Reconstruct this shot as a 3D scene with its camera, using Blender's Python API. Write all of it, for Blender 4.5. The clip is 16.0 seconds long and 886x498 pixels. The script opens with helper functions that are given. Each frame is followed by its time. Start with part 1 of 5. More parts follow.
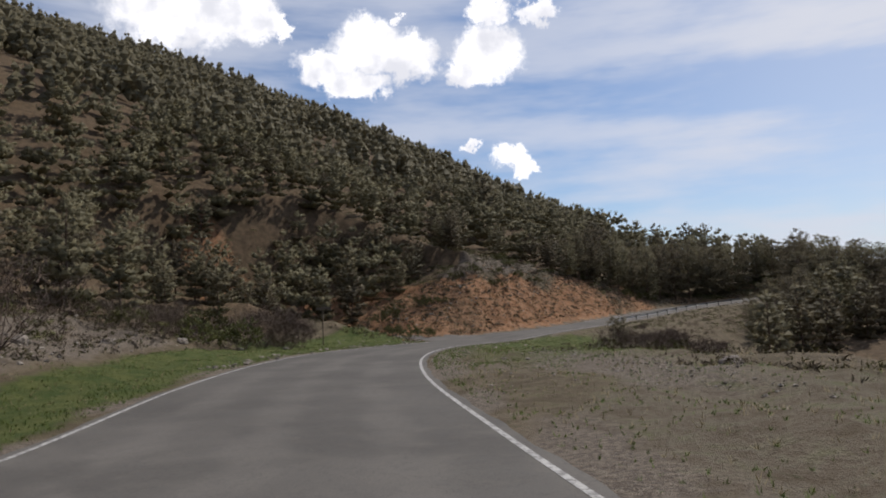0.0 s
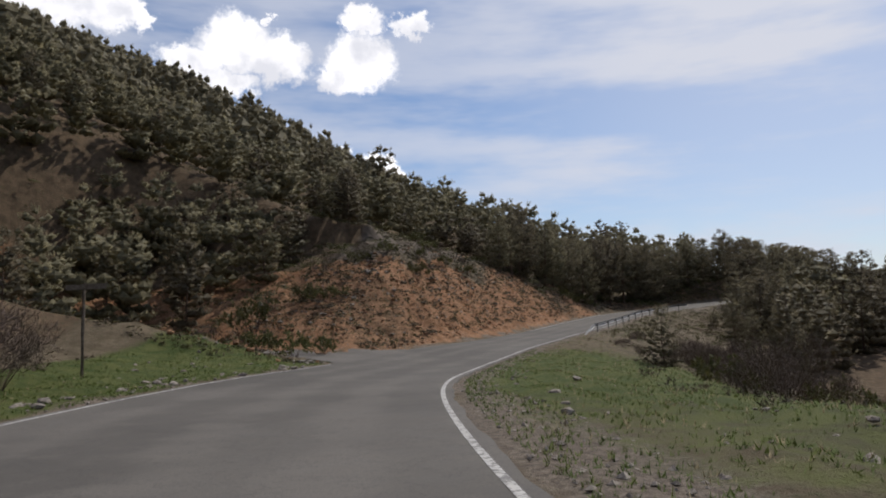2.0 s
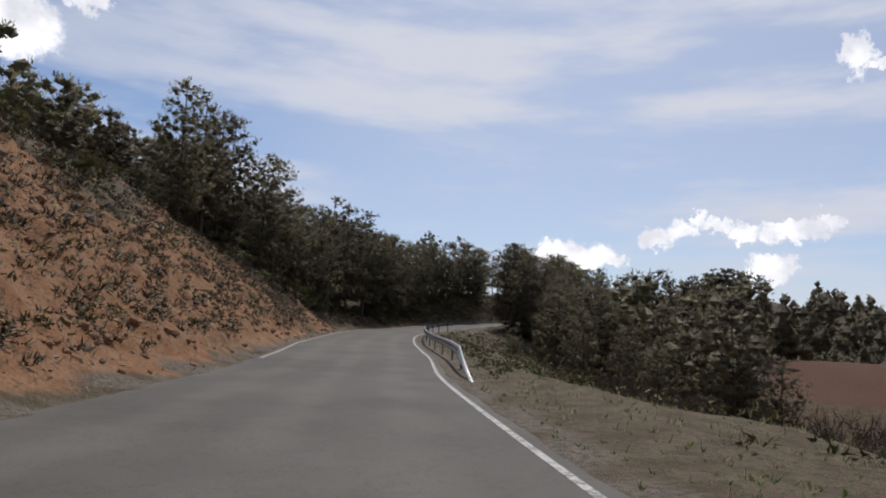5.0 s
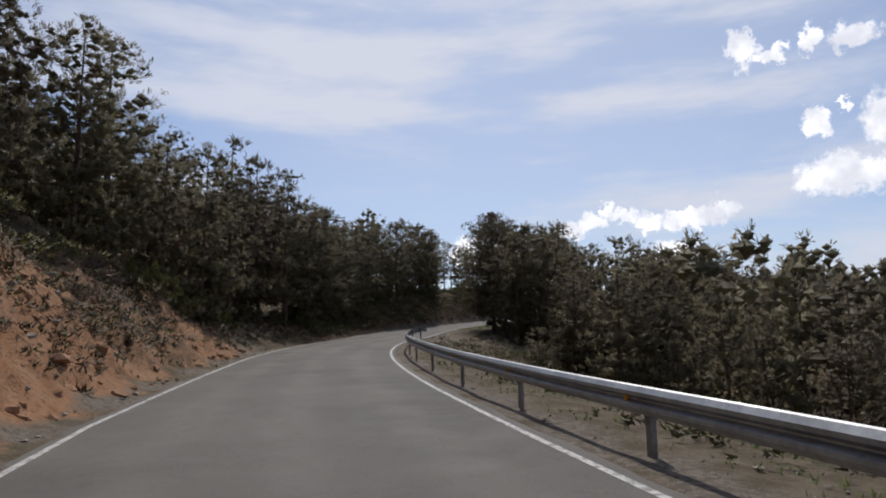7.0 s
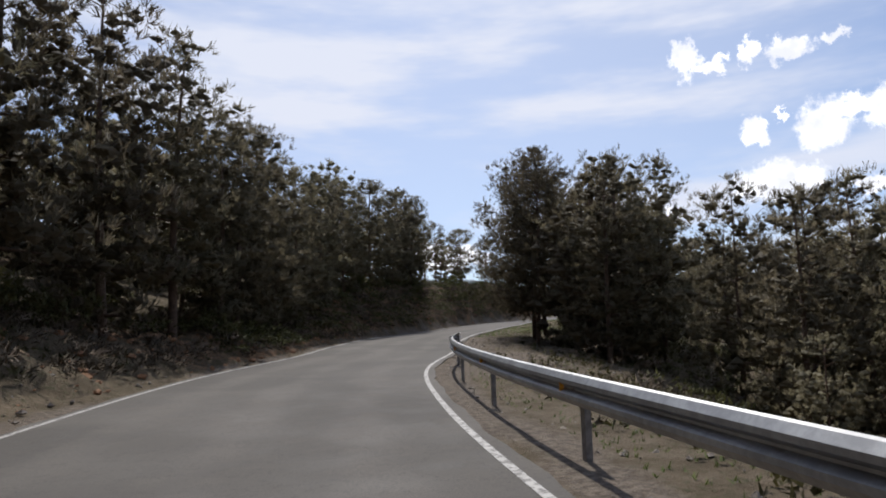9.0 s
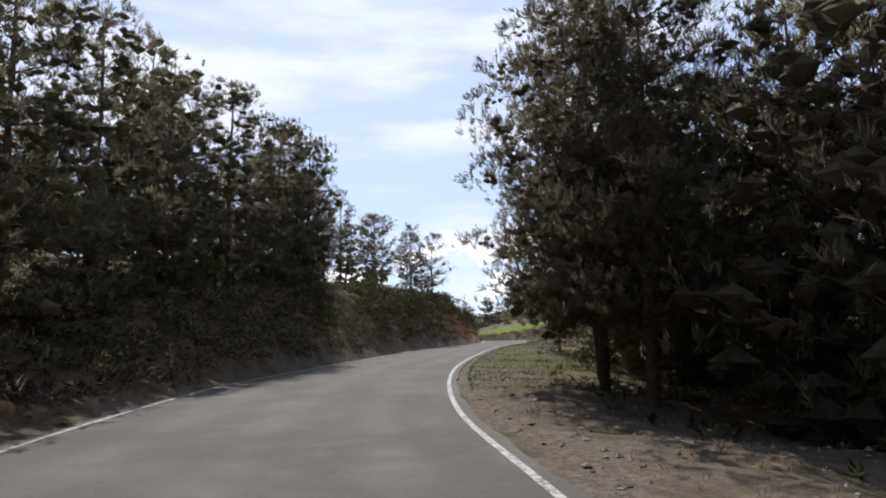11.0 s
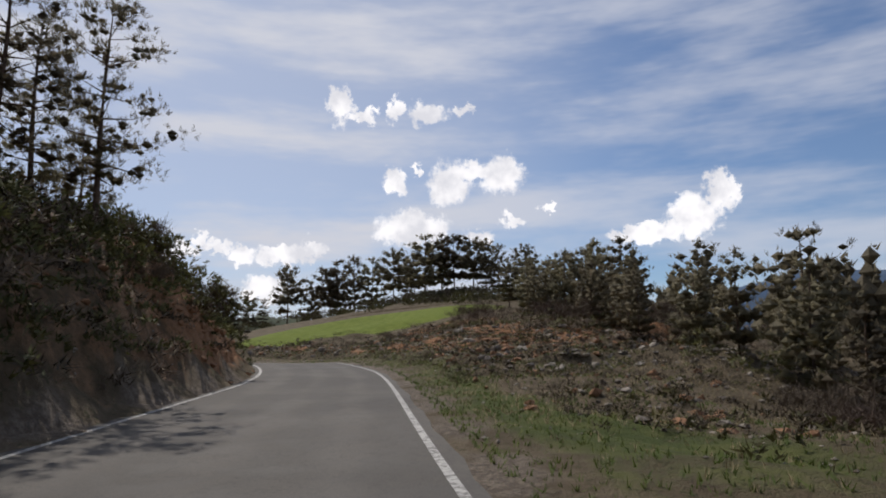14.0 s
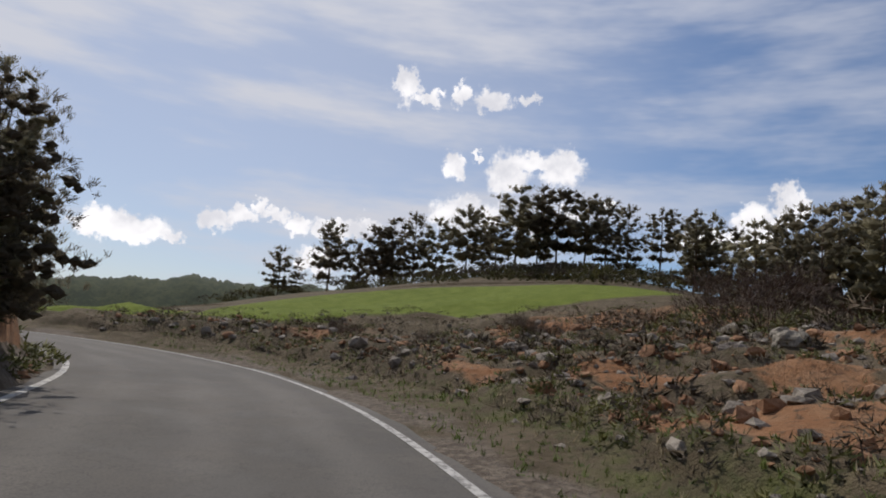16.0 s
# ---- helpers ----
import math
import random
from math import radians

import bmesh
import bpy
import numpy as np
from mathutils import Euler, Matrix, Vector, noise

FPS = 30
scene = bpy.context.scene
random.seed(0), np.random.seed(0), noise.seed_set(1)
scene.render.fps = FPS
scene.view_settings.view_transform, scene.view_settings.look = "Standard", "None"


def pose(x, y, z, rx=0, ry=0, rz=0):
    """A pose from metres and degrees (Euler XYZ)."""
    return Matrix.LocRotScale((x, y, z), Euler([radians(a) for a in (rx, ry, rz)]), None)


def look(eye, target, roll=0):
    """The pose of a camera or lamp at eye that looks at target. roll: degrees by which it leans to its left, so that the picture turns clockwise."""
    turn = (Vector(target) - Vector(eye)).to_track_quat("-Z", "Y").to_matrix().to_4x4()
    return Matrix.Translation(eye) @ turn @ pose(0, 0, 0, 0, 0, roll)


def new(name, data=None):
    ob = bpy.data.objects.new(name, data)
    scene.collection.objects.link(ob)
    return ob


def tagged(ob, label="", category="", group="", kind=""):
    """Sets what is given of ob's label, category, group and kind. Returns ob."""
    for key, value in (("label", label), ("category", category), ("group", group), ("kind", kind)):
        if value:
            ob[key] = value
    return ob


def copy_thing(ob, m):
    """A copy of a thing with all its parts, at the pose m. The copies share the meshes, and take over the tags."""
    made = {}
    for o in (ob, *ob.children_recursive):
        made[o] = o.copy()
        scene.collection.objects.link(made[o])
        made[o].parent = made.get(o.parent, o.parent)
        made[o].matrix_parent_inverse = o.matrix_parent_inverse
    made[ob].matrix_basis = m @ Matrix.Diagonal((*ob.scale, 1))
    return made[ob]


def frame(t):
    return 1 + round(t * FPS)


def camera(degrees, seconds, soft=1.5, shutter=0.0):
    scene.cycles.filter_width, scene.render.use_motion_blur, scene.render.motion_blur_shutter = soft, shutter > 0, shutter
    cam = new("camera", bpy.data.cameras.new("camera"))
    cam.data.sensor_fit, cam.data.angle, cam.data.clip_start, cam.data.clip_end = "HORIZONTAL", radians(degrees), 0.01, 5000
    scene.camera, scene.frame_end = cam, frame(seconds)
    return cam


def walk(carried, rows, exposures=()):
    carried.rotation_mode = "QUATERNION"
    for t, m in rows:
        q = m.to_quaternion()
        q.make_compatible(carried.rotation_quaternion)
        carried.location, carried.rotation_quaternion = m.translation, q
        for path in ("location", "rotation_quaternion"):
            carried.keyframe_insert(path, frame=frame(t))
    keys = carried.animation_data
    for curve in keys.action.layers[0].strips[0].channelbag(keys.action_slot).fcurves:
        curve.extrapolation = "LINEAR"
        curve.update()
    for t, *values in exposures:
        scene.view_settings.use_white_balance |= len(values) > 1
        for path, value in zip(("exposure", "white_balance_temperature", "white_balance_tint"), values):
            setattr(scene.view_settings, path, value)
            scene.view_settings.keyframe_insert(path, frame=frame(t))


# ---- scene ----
cam = camera(66, 16.0, soft=1.9)


def rig(x, y, z, yaw, pitch, lean):
    """The camera's pose: heading, pitch and lean in degrees."""
    return pose(x, y, z, 90 + pitch, 0, yaw) @ pose(0, 0, 0, 0, 0, lean)


PATH = [
    (0.0, rig(1.602, -8.718, 1.926, 1.155, 3.875, -2.073)),
    (0.5, rig(0.328, -1.988, 1.616, 0.352, 4.577, -1.476)),
    (1.0, rig(-0.802, 5.525, 1.170, -2.235, 4.386, -1.031)),
    (1.5, rig(-1.455, 12.557, 0.889, -5.725, 4.399, -1.252)),
    (2.0, rig(-1.422, 20.328, 0.588, -10.011, 4.380, -1.174)),
    (2.5, rig(-1.103, 27.220, 0.273, -14.281, 4.004, -1.644)),
    (3.0, rig(-0.184, 34.881, 0.079, -19.976, 4.242, -0.232)),
    (3.5, rig(1.268, 41.338, -0.234, -25.178, 3.717, 0.308)),
    (4.0, rig(3.228, 48.075, -0.723, -30.819, 4.973, 0.098)),
    (4.5, rig(5.569, 53.753, -1.025, -34.430, 6.003, 1.736)),
    (4.7, rig(6.690, 56.044, -1.046, -35.696, 6.292, 2.448)),
    (6.8, rig(18.576, 77.560, -0.829, -43.522, 6.894, -0.798)),
    (7.0, rig(19.894, 79.496, -0.799, -44.041, 6.827, -1.222)),
    (7.5, rig(23.170, 84.176, -0.823, -45.115, 6.963, -1.828)),
    (8.0, rig(26.665, 89.143, -0.775, -46.064, 6.820, -2.955)),
    (8.5, rig(30.201, 94.240, -0.683, -47.189, 6.738, -2.172)),
    (8.7, rig(31.607, 96.053, -0.627, -47.802, 6.912, -2.592)),
    (9.2, rig(35.169, 100.378, -0.438, -48.513, 7.268, -0.608)),
    (9.7, rig(38.868, 104.412, -0.302, -49.079, 7.979, 0.846)),
    (10.2, rig(42.854, 108.383, -0.187, -50.726, 8.874, 0.745)),
    (10.5, rig(45.445, 110.863, -0.113, -52.654, 9.112, -0.025)),
    (10.8, rig(48.185, 113.446, -0.022, -55.312, 9.019, -1.072)),
    (11.0, rig(50.102, 115.239, 0.047, -57.511, 8.777, -1.509)),
    (11.5, rig(55.488, 119.760, 0.274, -63.222, 8.704, -0.077)),
    (12.0, rig(60.518, 123.248, 0.453, -67.920, 8.064, -0.168)),
    (12.5, rig(66.499, 126.756, 0.652, -70.594, 8.090, -0.590)),
    (13.0, rig(71.939, 129.867, 0.904, -72.902, 8.356, -0.575)),
    (13.5, rig(77.877, 132.736, 1.133, -75.534, 8.814, -1.252)),
    (14.0, rig(83.567, 135.091, 1.486, -77.660, 9.018, -0.694)),
    (14.5, rig(89.854, 137.689, 1.728, -79.575, 9.717, 1.408)),
    (15.0, rig(95.823, 139.740, 2.001, -79.442, 8.977, 3.132)),
    (15.5, rig(101.862, 142.075, 2.164, -77.437, 8.163, 3.779)),
    (16.0, rig(106.889, 144.555, 2.259, -73.293, 7.691, 5.415)),
]
walk(cam, PATH, [(0, 0.0, 6330, 13), (4.7, -0.09, 6280, 13), (7.0, -0.04, 6180, 13), (8.5, 0.12, 6180, 13), (11.0, 0.50, 6200, 13), (12.5, 0.22, 6350, 13), (13.5, -0.16, 6400, 13), (14.5, -0.14, 6400, 13), (16.0, -0.18, 6400, 13)])

# ---- world, sun, exposure ----
SUN_AZ, SUN_EL = radians(46), radians(48)


def sky_dir(az, el):
    """A direction from degrees clockwise from +y and degrees up."""
    a, e = radians(az), radians(el)
    return Vector((math.sin(a) * math.cos(e), math.cos(a) * math.cos(e), math.sin(e)))


class Net:
    """Short hand for node trees."""

    def __init__(self, tree):
        self.tree = tree

    def add(self, kind, **props):
        n = self.tree.nodes.new(kind)
        for k, v in props.items():
            if k == "blend":
                n.blend_type = v
            elif k == "op":
                n.operation = v
            elif k == "dtype":
                n.data_type = v
            elif k == "attr":
                n.attribute_name = v
        return n

    def put(self, value, socket):
        if isinstance(value, bpy.types.NodeSocket):
            self.tree.links.new(value, socket)
        elif isinstance(value, (tuple, list)) and len(value) == 3 and socket.type == "RGBA":
            socket.default_value = (*value, 1)
        else:
            socket.default_value = value

    def math(self, op, a, b=0.0, clamp=False):
        n = self.add("ShaderNodeMath", op=op)
        n.use_clamp = clamp
        self.put(a, n.inputs[0])
        self.put(b, n.inputs[1])
        return n.outputs[0]

    def mix(self, f, a, b, blend="MIX"):
        n = self.add("ShaderNodeMix", dtype="RGBA", blend=blend)
        self.put(f, n.inputs[0])
        self.put(a, n.inputs[6])
        self.put(b, n.inputs[7])
        return n.outputs[2]

    def noise(self, vec, scale, detail=4.0, rough=0.55, stretch=None):
        if stretch:
            m = self.add("ShaderNodeMapping")
            self.put(vec, m.inputs[0])
            m.inputs[3].default_value = stretch
            vec = m.outputs[0]
        n = self.add("ShaderNodeTexNoise")
        self.put(vec, n.inputs["Vector"])
        n.inputs["Scale"].default_value = scale
        n.inputs["Detail"].default_value = detail
        n.inputs["Roughness"].default_value = rough
        return n

    def ramp(self, f, lo, hi, a=0.0, b=1.0):
        n = self.add("ShaderNodeMapRange")
        n.interpolation_type = "SMOOTHSTEP"
        self.put(f, n.inputs[0])
        for i, v in enumerate((lo, hi, a, b)):
            n.inputs[i + 1].default_value = v
        return n.outputs[0]


world = bpy.data.worlds.new("world")
scene.world = world
world.use_nodes = True
wt = Net(world.node_tree)
world.node_tree.nodes.clear()
tc = wt.add("ShaderNodeTexCoord").outputs["Generated"]
sky = wt.add("ShaderNodeTexSky")
sky.sky_type = "NISHITA"
sky.sun_disc = False
sky.sun_elevation = SUN_EL
sky.sun_rotation = SUN_AZ
sky.altitude = 900
sky.air_density = 1.0
sky.dust_density = 1.2
sky.ozone_density = 1.5
# cumulus clouds: (azimuth, elevation, half width, half height) in degrees
CLOUDS = [
    (-10.6, 19.0, 2.3, 1.3),
    (-6.8, 20.5, 2.7, 2.0),
    (-3.5, 19.6, 2.2, 1.7),
    (-7.8, 17.6, 2.6, 1.0),
    (3.3, 19.7, 2.6, 2.1),
    (1.3, 18.4, 1.6, 1.1),
    (3.6, 22.8, 1.8, 0.9),
    (7.7, 22.6, 1.4, 0.8),
    (5.0, 11.4, 1.5, 0.9),
    (6.1, 10.3, 0.9, 0.8),
    (-4.4, 22.7, 0.5, 0.4),
    (-22.4, 22.3, 4.3, 2.3),
    (-16.9, 22.5, 2.5, 1.8),
    (-14.1, 21.9, 0.8, 1.0),
    (1.7, 12.5, 0.7, 0.4),
    (48.2, 6.4, 3.0, 1.1),
    (46.0, 6.2, 1.8, 0.8),
    (56.6, 8.5, 1.1, 0.8),
    (51.1, 6.0, 1.1, 0.4),
    (62.9, 5.7, 1.7, 1.0),
    (68.7, 20.7, 0.9, 1.5),
    (70.8, 20.0, 1.1, 0.6),
    (73.6, 20.6, 0.7, 1.0),
    (76.3, 20.2, 1.4, 0.8),
]
CLOUDS += [
    (79.5, 20.5, 1.1, 0.4),
    (73.5, 14.5, 0.9, 1.0),
    (75.5, 15.6, 0.3, 0.6),
    (78.3, 14.5, 1.7, 1.8),
    (80.4, 15.3, 1.1, 0.9),
    (82.7, 15.1, 1.7, 1.5),
    (86.6, 12.4, 0.6, 0.4),
    (75.1, 10.7, 2.7, 1.4),
    (80.7, 10.0, 1.3, 0.8),
    (83.8, 11.3, 1.0, 0.4),
    (57.9, 9.6, 0.6, 0.7),
    (59.1, 8.9, 1.0, 0.4),
    (61.0, 8.3, 1.1, 0.6),
    (64.2, 8.4, 1.9, 0.7),
    (66.3, 8.9, 1.6, 0.7),
    (98.1, 10.9, 1.9, 1.5),
    (100.3, 12.5, 1.0, 1.7),
    (94.9, 9.7, 2.5, 0.8),
    (92.7, 9.9, 1.3, 0.5),
    (46.3, 6.5, 1.4, 1.1),
    (47.9, 5.8, 1.2, 0.6),
    (54.7, 7.9, 1.2, 0.8),
    (100.7, 12.7, 0.8, 0.8),
    (51.1, 5.9, 0.2, 0.2),
]
warp = wt.noise(tc, 42.0, 7.0, 0.66)
sub = wt.add("ShaderNodeVectorMath", op="SUBTRACT")
wt.put(warp.outputs["Color"], sub.inputs[0])
sub.inputs[1].default_value = (0.5, 0.5, 0.5)
scl = wt.add("ShaderNodeVectorMath", op="SCALE")
wt.put(sub.outputs[0], scl.inputs[0])
scl.inputs["Scale"].default_value = 0.062
wadd = wt.add("ShaderNodeVectorMath", op="ADD")
wt.put(tc, wadd.inputs[0])
wt.put(scl.outputs[0], wadd.inputs[1])
puff = None
for az, el, hw, hh in CLOUDS:
    d = wt.add("ShaderNodeVectorMath", op="SUBTRACT")
    wt.put(wadd.outputs[0], d.inputs[0])
    d.inputs[1].default_value = sky_dir(az, el)
    m = wt.add("ShaderNodeMapping")
    m.vector_type = "POINT"
    wt.put(d.outputs[0], m.inputs[0])
    # turn so that x runs across and z up, then scale to the unit blob
    m.inputs[2].default_value = (0, 0, radians(az))
    rotated = m.outputs[0]
    mul = wt.add("ShaderNodeVectorMath", op="MULTIPLY")
    wt.put(rotated, mul.inputs[0])
    mul.inputs[1].default_value = (1 / radians(hw), 1 / radians(hw), 1 / radians(hh))
    ln = wt.add("ShaderNodeVectorMath", op="LENGTH")
    wt.put(mul.outputs[0], ln.inputs[0])
    f = wt.math("SUBTRACT", 1.0, ln.outputs["Value"])
    puff = f if puff is None else wt.math("MAXIMUM", puff, f)
cover = wt.ramp(puff, -0.30, 0.20)
shade = wt.noise(tc, 18.0, 5.0)
cloud_col = wt.mix(wt.ramp(shade.outputs[0], 0.35, 0.65), (0.95, 0.96, 1.0), (1.45, 1.43, 1.40))
# high thin cloud in long bands
band = wt.noise(tc, 2.0, 5.0, 0.55, (1.0, 1.0, 6.0))
band2 = wt.noise(tc, 5.0, 4.0, 0.6, (1.0, 1.0, 3.0))
vein = wt.math("ADD", wt.math("MULTIPLY", band.outputs[0], 0.75), wt.math("MULTIPLY", band2.outputs[0], 0.25))
glow = wt.add("ShaderNodeVectorMath", op="DOT_PRODUCT")
wt.put(tc, glow.inputs[0])
glow.inputs[1].default_value = sky_dir(52, 17)
near_glow = wt.ramp(glow.outputs["Value"], 0.72, 1.0)
thin = wt.math("ADD", wt.ramp(vein, 0.40, 0.62, 0.04, 0.66), wt.math("MULTIPLY", near_glow, 0.42), True)
sky_scaled = wt.mix(1.0, sky.outputs[0], (0.083, 0.097, 0.110), "MULTIPLY")
hazy = wt.mix(thin, sky_scaled, (0.80, 0.83, 0.90))
final = wt.mix(cover, hazy, cloud_col)
bg = wt.add("ShaderNodeBackground")
wt.put(final, bg.inputs[0])
bg.inputs[1].default_value = 0.85
out = wt.add("ShaderNodeOutputWorld")
world.node_tree.links.new(bg.outputs[0], out.inputs[0])

sun_data = bpy.data.lights.new("sun", "SUN")
sun_data.energy, sun_data.angle, sun_data.color = 3.4, radians(0.55), (1.0, 0.95, 0.86)
sun = new("sun", sun_data)
sun.matrix_world = look((0, 0, 60), Vector((0, 0, 60)) - sky_dir(46, 48))

# ---- the plan: right edge line of the road, and height of the land beside it ----
ROAD = [(5.31, -16.9, 0.91), (3.58, -7.72, 0.4), (2.13, 1.63, -0.12), (0.61, 11.17, -0.41), (-0.04, 20.77, -0.73), (0.43, 29.94, -1.12), (1.81, 38.47, -1.58), (4.31, 45.9, -1.97), (7.24, 52.94, -2.23), (10.79, 59.74, -2.25), (14.79, 66.53, -2.28), (19, 73.36, -2.27), (23.51, 79.92, -2.19), (27.82, 86.63, -2.14), (32.21, 93.38, -2.01), (36.9, 99.98, -1.82), (42.02, 106.15, -1.65), (47.79, 111.94, -1.47), (54.33, 116.64, -1.21), (60.31, 121.48, -0.94), (66.66, 125.67, -0.63), (73.59, 129.52, -0.34), (80.75, 132.83, -0.01), (88.86, 136.07, 0.4), (102.25, 140.84, 0.86), (108.23, 143.48, 1.09), (113.6, 146.83, 1.28), (118.34, 150.51, 1.25), (121.45, 154.09, 1.25), (122.34, 158.19, 1.39), (120.62, 162.23, 1.53), (116.57, 165.24, 1.47), (111.41, 166.76, 1.36)]


def wid(s):
    """Width between the edge lines."""
    return np.interp(s, (-15, 50, 62, 70, 80, 97, 110, 150, 172, 190, 260), (7.0, 7.0, 6.9, 5.7, 5.2, 6.1, 5.85, 6.3, 5.0, 3.9, 3.6))


RAIL_FROM, RAIL_TO, PITCH = 78.8, 133.6, 4.6


def spline(points, step):
    """Catmull-Rom through the points, at even steps."""
    p = np.array(points, float)
    p = np.vstack([2 * p[0] - p[1], p, 2 * p[-1] - p[-2]])
    out = []
    for i in range(1, len(p) - 2):
        for t in np.linspace(0, 1, 24, endpoint=False):
            a, b, c, d = p[i - 1 : i + 3]
            out.append(0.5 * (2 * b + (c - a) * t + (2 * a - 5 * b + 4 * c - d) * t * t + (3 * b - a - 3 * c + d) * t**3))
    out.append(p[-2])
    out = np.array(out)
    s = np.r_[0, np.cumsum(np.linalg.norm(np.diff(out[:, :2], axis=0), axis=1))]
    ss = np.arange(0, s[-1], step)
    return np.stack([np.interp(ss, s, out[:, k]) for k in range(3)], 1)


STEP = 1.0
EDGE = spline(ROAD, STEP)
EDGE_S = np.arange(len(EDGE)) * STEP - 15.0
TAN = np.gradient(EDGE[:, :2], axis=0)
TAN /= np.linalg.norm(TAN, axis=1)[:, None]
NORMAL = np.stack([TAN[:, 1], -TAN[:, 0]], 1)  # to the right


def on_road(s, l, dz=0.0):
    """World place at s along the right edge line, l to its right."""
    k = (s + 15.0) / STEP
    x, y, z = (np.interp(k, np.arange(len(EDGE)), EDGE[:, i]) for i in range(3))
    nx, ny = (np.interp(k, np.arange(len(EDGE)), NORMAL[:, i]) for i in range(2))
    return Vector((float(x + nx * l), float(y + ny * l), float(z + dz)))


def along(x, y):
    """s, l and road height for arrays of places."""
    x, y = np.ravel(x).astype(float), np.ravel(y).astype(float)
    s, l, z = np.empty(len(x)), np.empty(len(x)), np.empty(len(x))
    a, b = EDGE[:-1, :2], np.diff(EDGE[:, :2], axis=0)
    bb = (b * b).sum(1)
    for i in range(0, len(x), 4000):
        p = np.stack([x[i : i + 4000], y[i : i + 4000]], 1)
        q = np.clip(((p[:, None] - a) * b).sum(2) / bb, 0, 1)
        r = p[:, None] - (a + q[..., None] * b)
        d2 = (r * r).sum(2)
        k = d2.argmin(1)
        j = np.arange(len(k))
        qq, rr = q[j, k], r[j, k]
        side = np.sign(rr[:, 0] * NORMAL[k, 0] + rr[:, 1] * NORMAL[k, 1])
        s[i : i + 4000] = EDGE_S[k] + qq * STEP
        l[i : i + 4000] = side * np.sqrt(d2[j, k])
        z[i : i + 4000] = EDGE[k, 2] + qq * (EDGE[k + 1, 2] - EDGE[k, 2])
    return s, l, z


# land beside the road, along s: metres from the edge and rise over the road
LEFT = [
    (-15, (0, 4, 10, 16, 30, 150, 270, 300), (0, 0.1, 0.5, 3, 7, 58, 125, 130)),
    (20, (0, 3, 6, 12, 25, 150, 270, 300), (0, 0.1, 0.4, 2.6, 6, 58, 125, 130)),
    (46, (0, 4, 9, 14, 30, 150, 270, 300), (0, 0, 0.3, 1.5, 6, 58, 125, 130)),
    (61, (0, 2.5, 5, 11, 15, 30, 150, 270, 300), (0, 0.1, 1.4, 6, 8.2, 12.5, 60, 126, 132)),
    (74, (0, 0.6, 2, 8, 13, 30, 150, 270, 300), (0, 0.1, 0.9, 6.2, 9.6, 15, 62, 128, 135)),
    (95, (0, 0.8, 3, 7, 12, 30, 150, 245, 300), (0, 0.1, 2.4, 5.9, 7.8, 12.6, 62, 112, 118)),
    (110, (0, 1, 3, 6, 12, 30, 150, 215, 300), (0, 0.1, 2.0, 4.7, 6.4, 12.2, 52, 86, 92)),
    (121, (0, 1, 3, 6, 12, 30, 45, 150, 190, 300), (0, 0.1, 1.2, 2.8, 5, 14, 21, 44, 60, 64)),
    (140, (0, 1.5, 4, 8, 15, 25, 42, 150, 300), (0, 0.1, 0.9, 2.6, 5.4, 9.5, 16.5, 28, 30)),
    (165, (0, 0.7, 1.5, 2.9, 10, 20, 32, 60, 150, 300), (0, 0.1, 1.7, 3.6, 4.8, 6.4, 9.5, 12, 12, 10)),
    (190, (0, 0.7, 1.5, 2.9, 8, 20, 60, 150), (0, 0.1, 1.8, 3.6, 4, 3, 1, -6)),
    (197, (0, 0.4, 0.8, 1.3, 2, 4, 7, 12, 40, 150), (0, 0.1, 0.6, 1.1, 1.5, 2.0, 2.2, 2, 0, -6)),
    (245, (0, 0.4, 0.8, 1.3, 2, 4, 7, 12, 40, 150), (0, 0.1, 0.6, 1.0, 1.3, 1.5, 1.5, 1, 0, -6)),
]
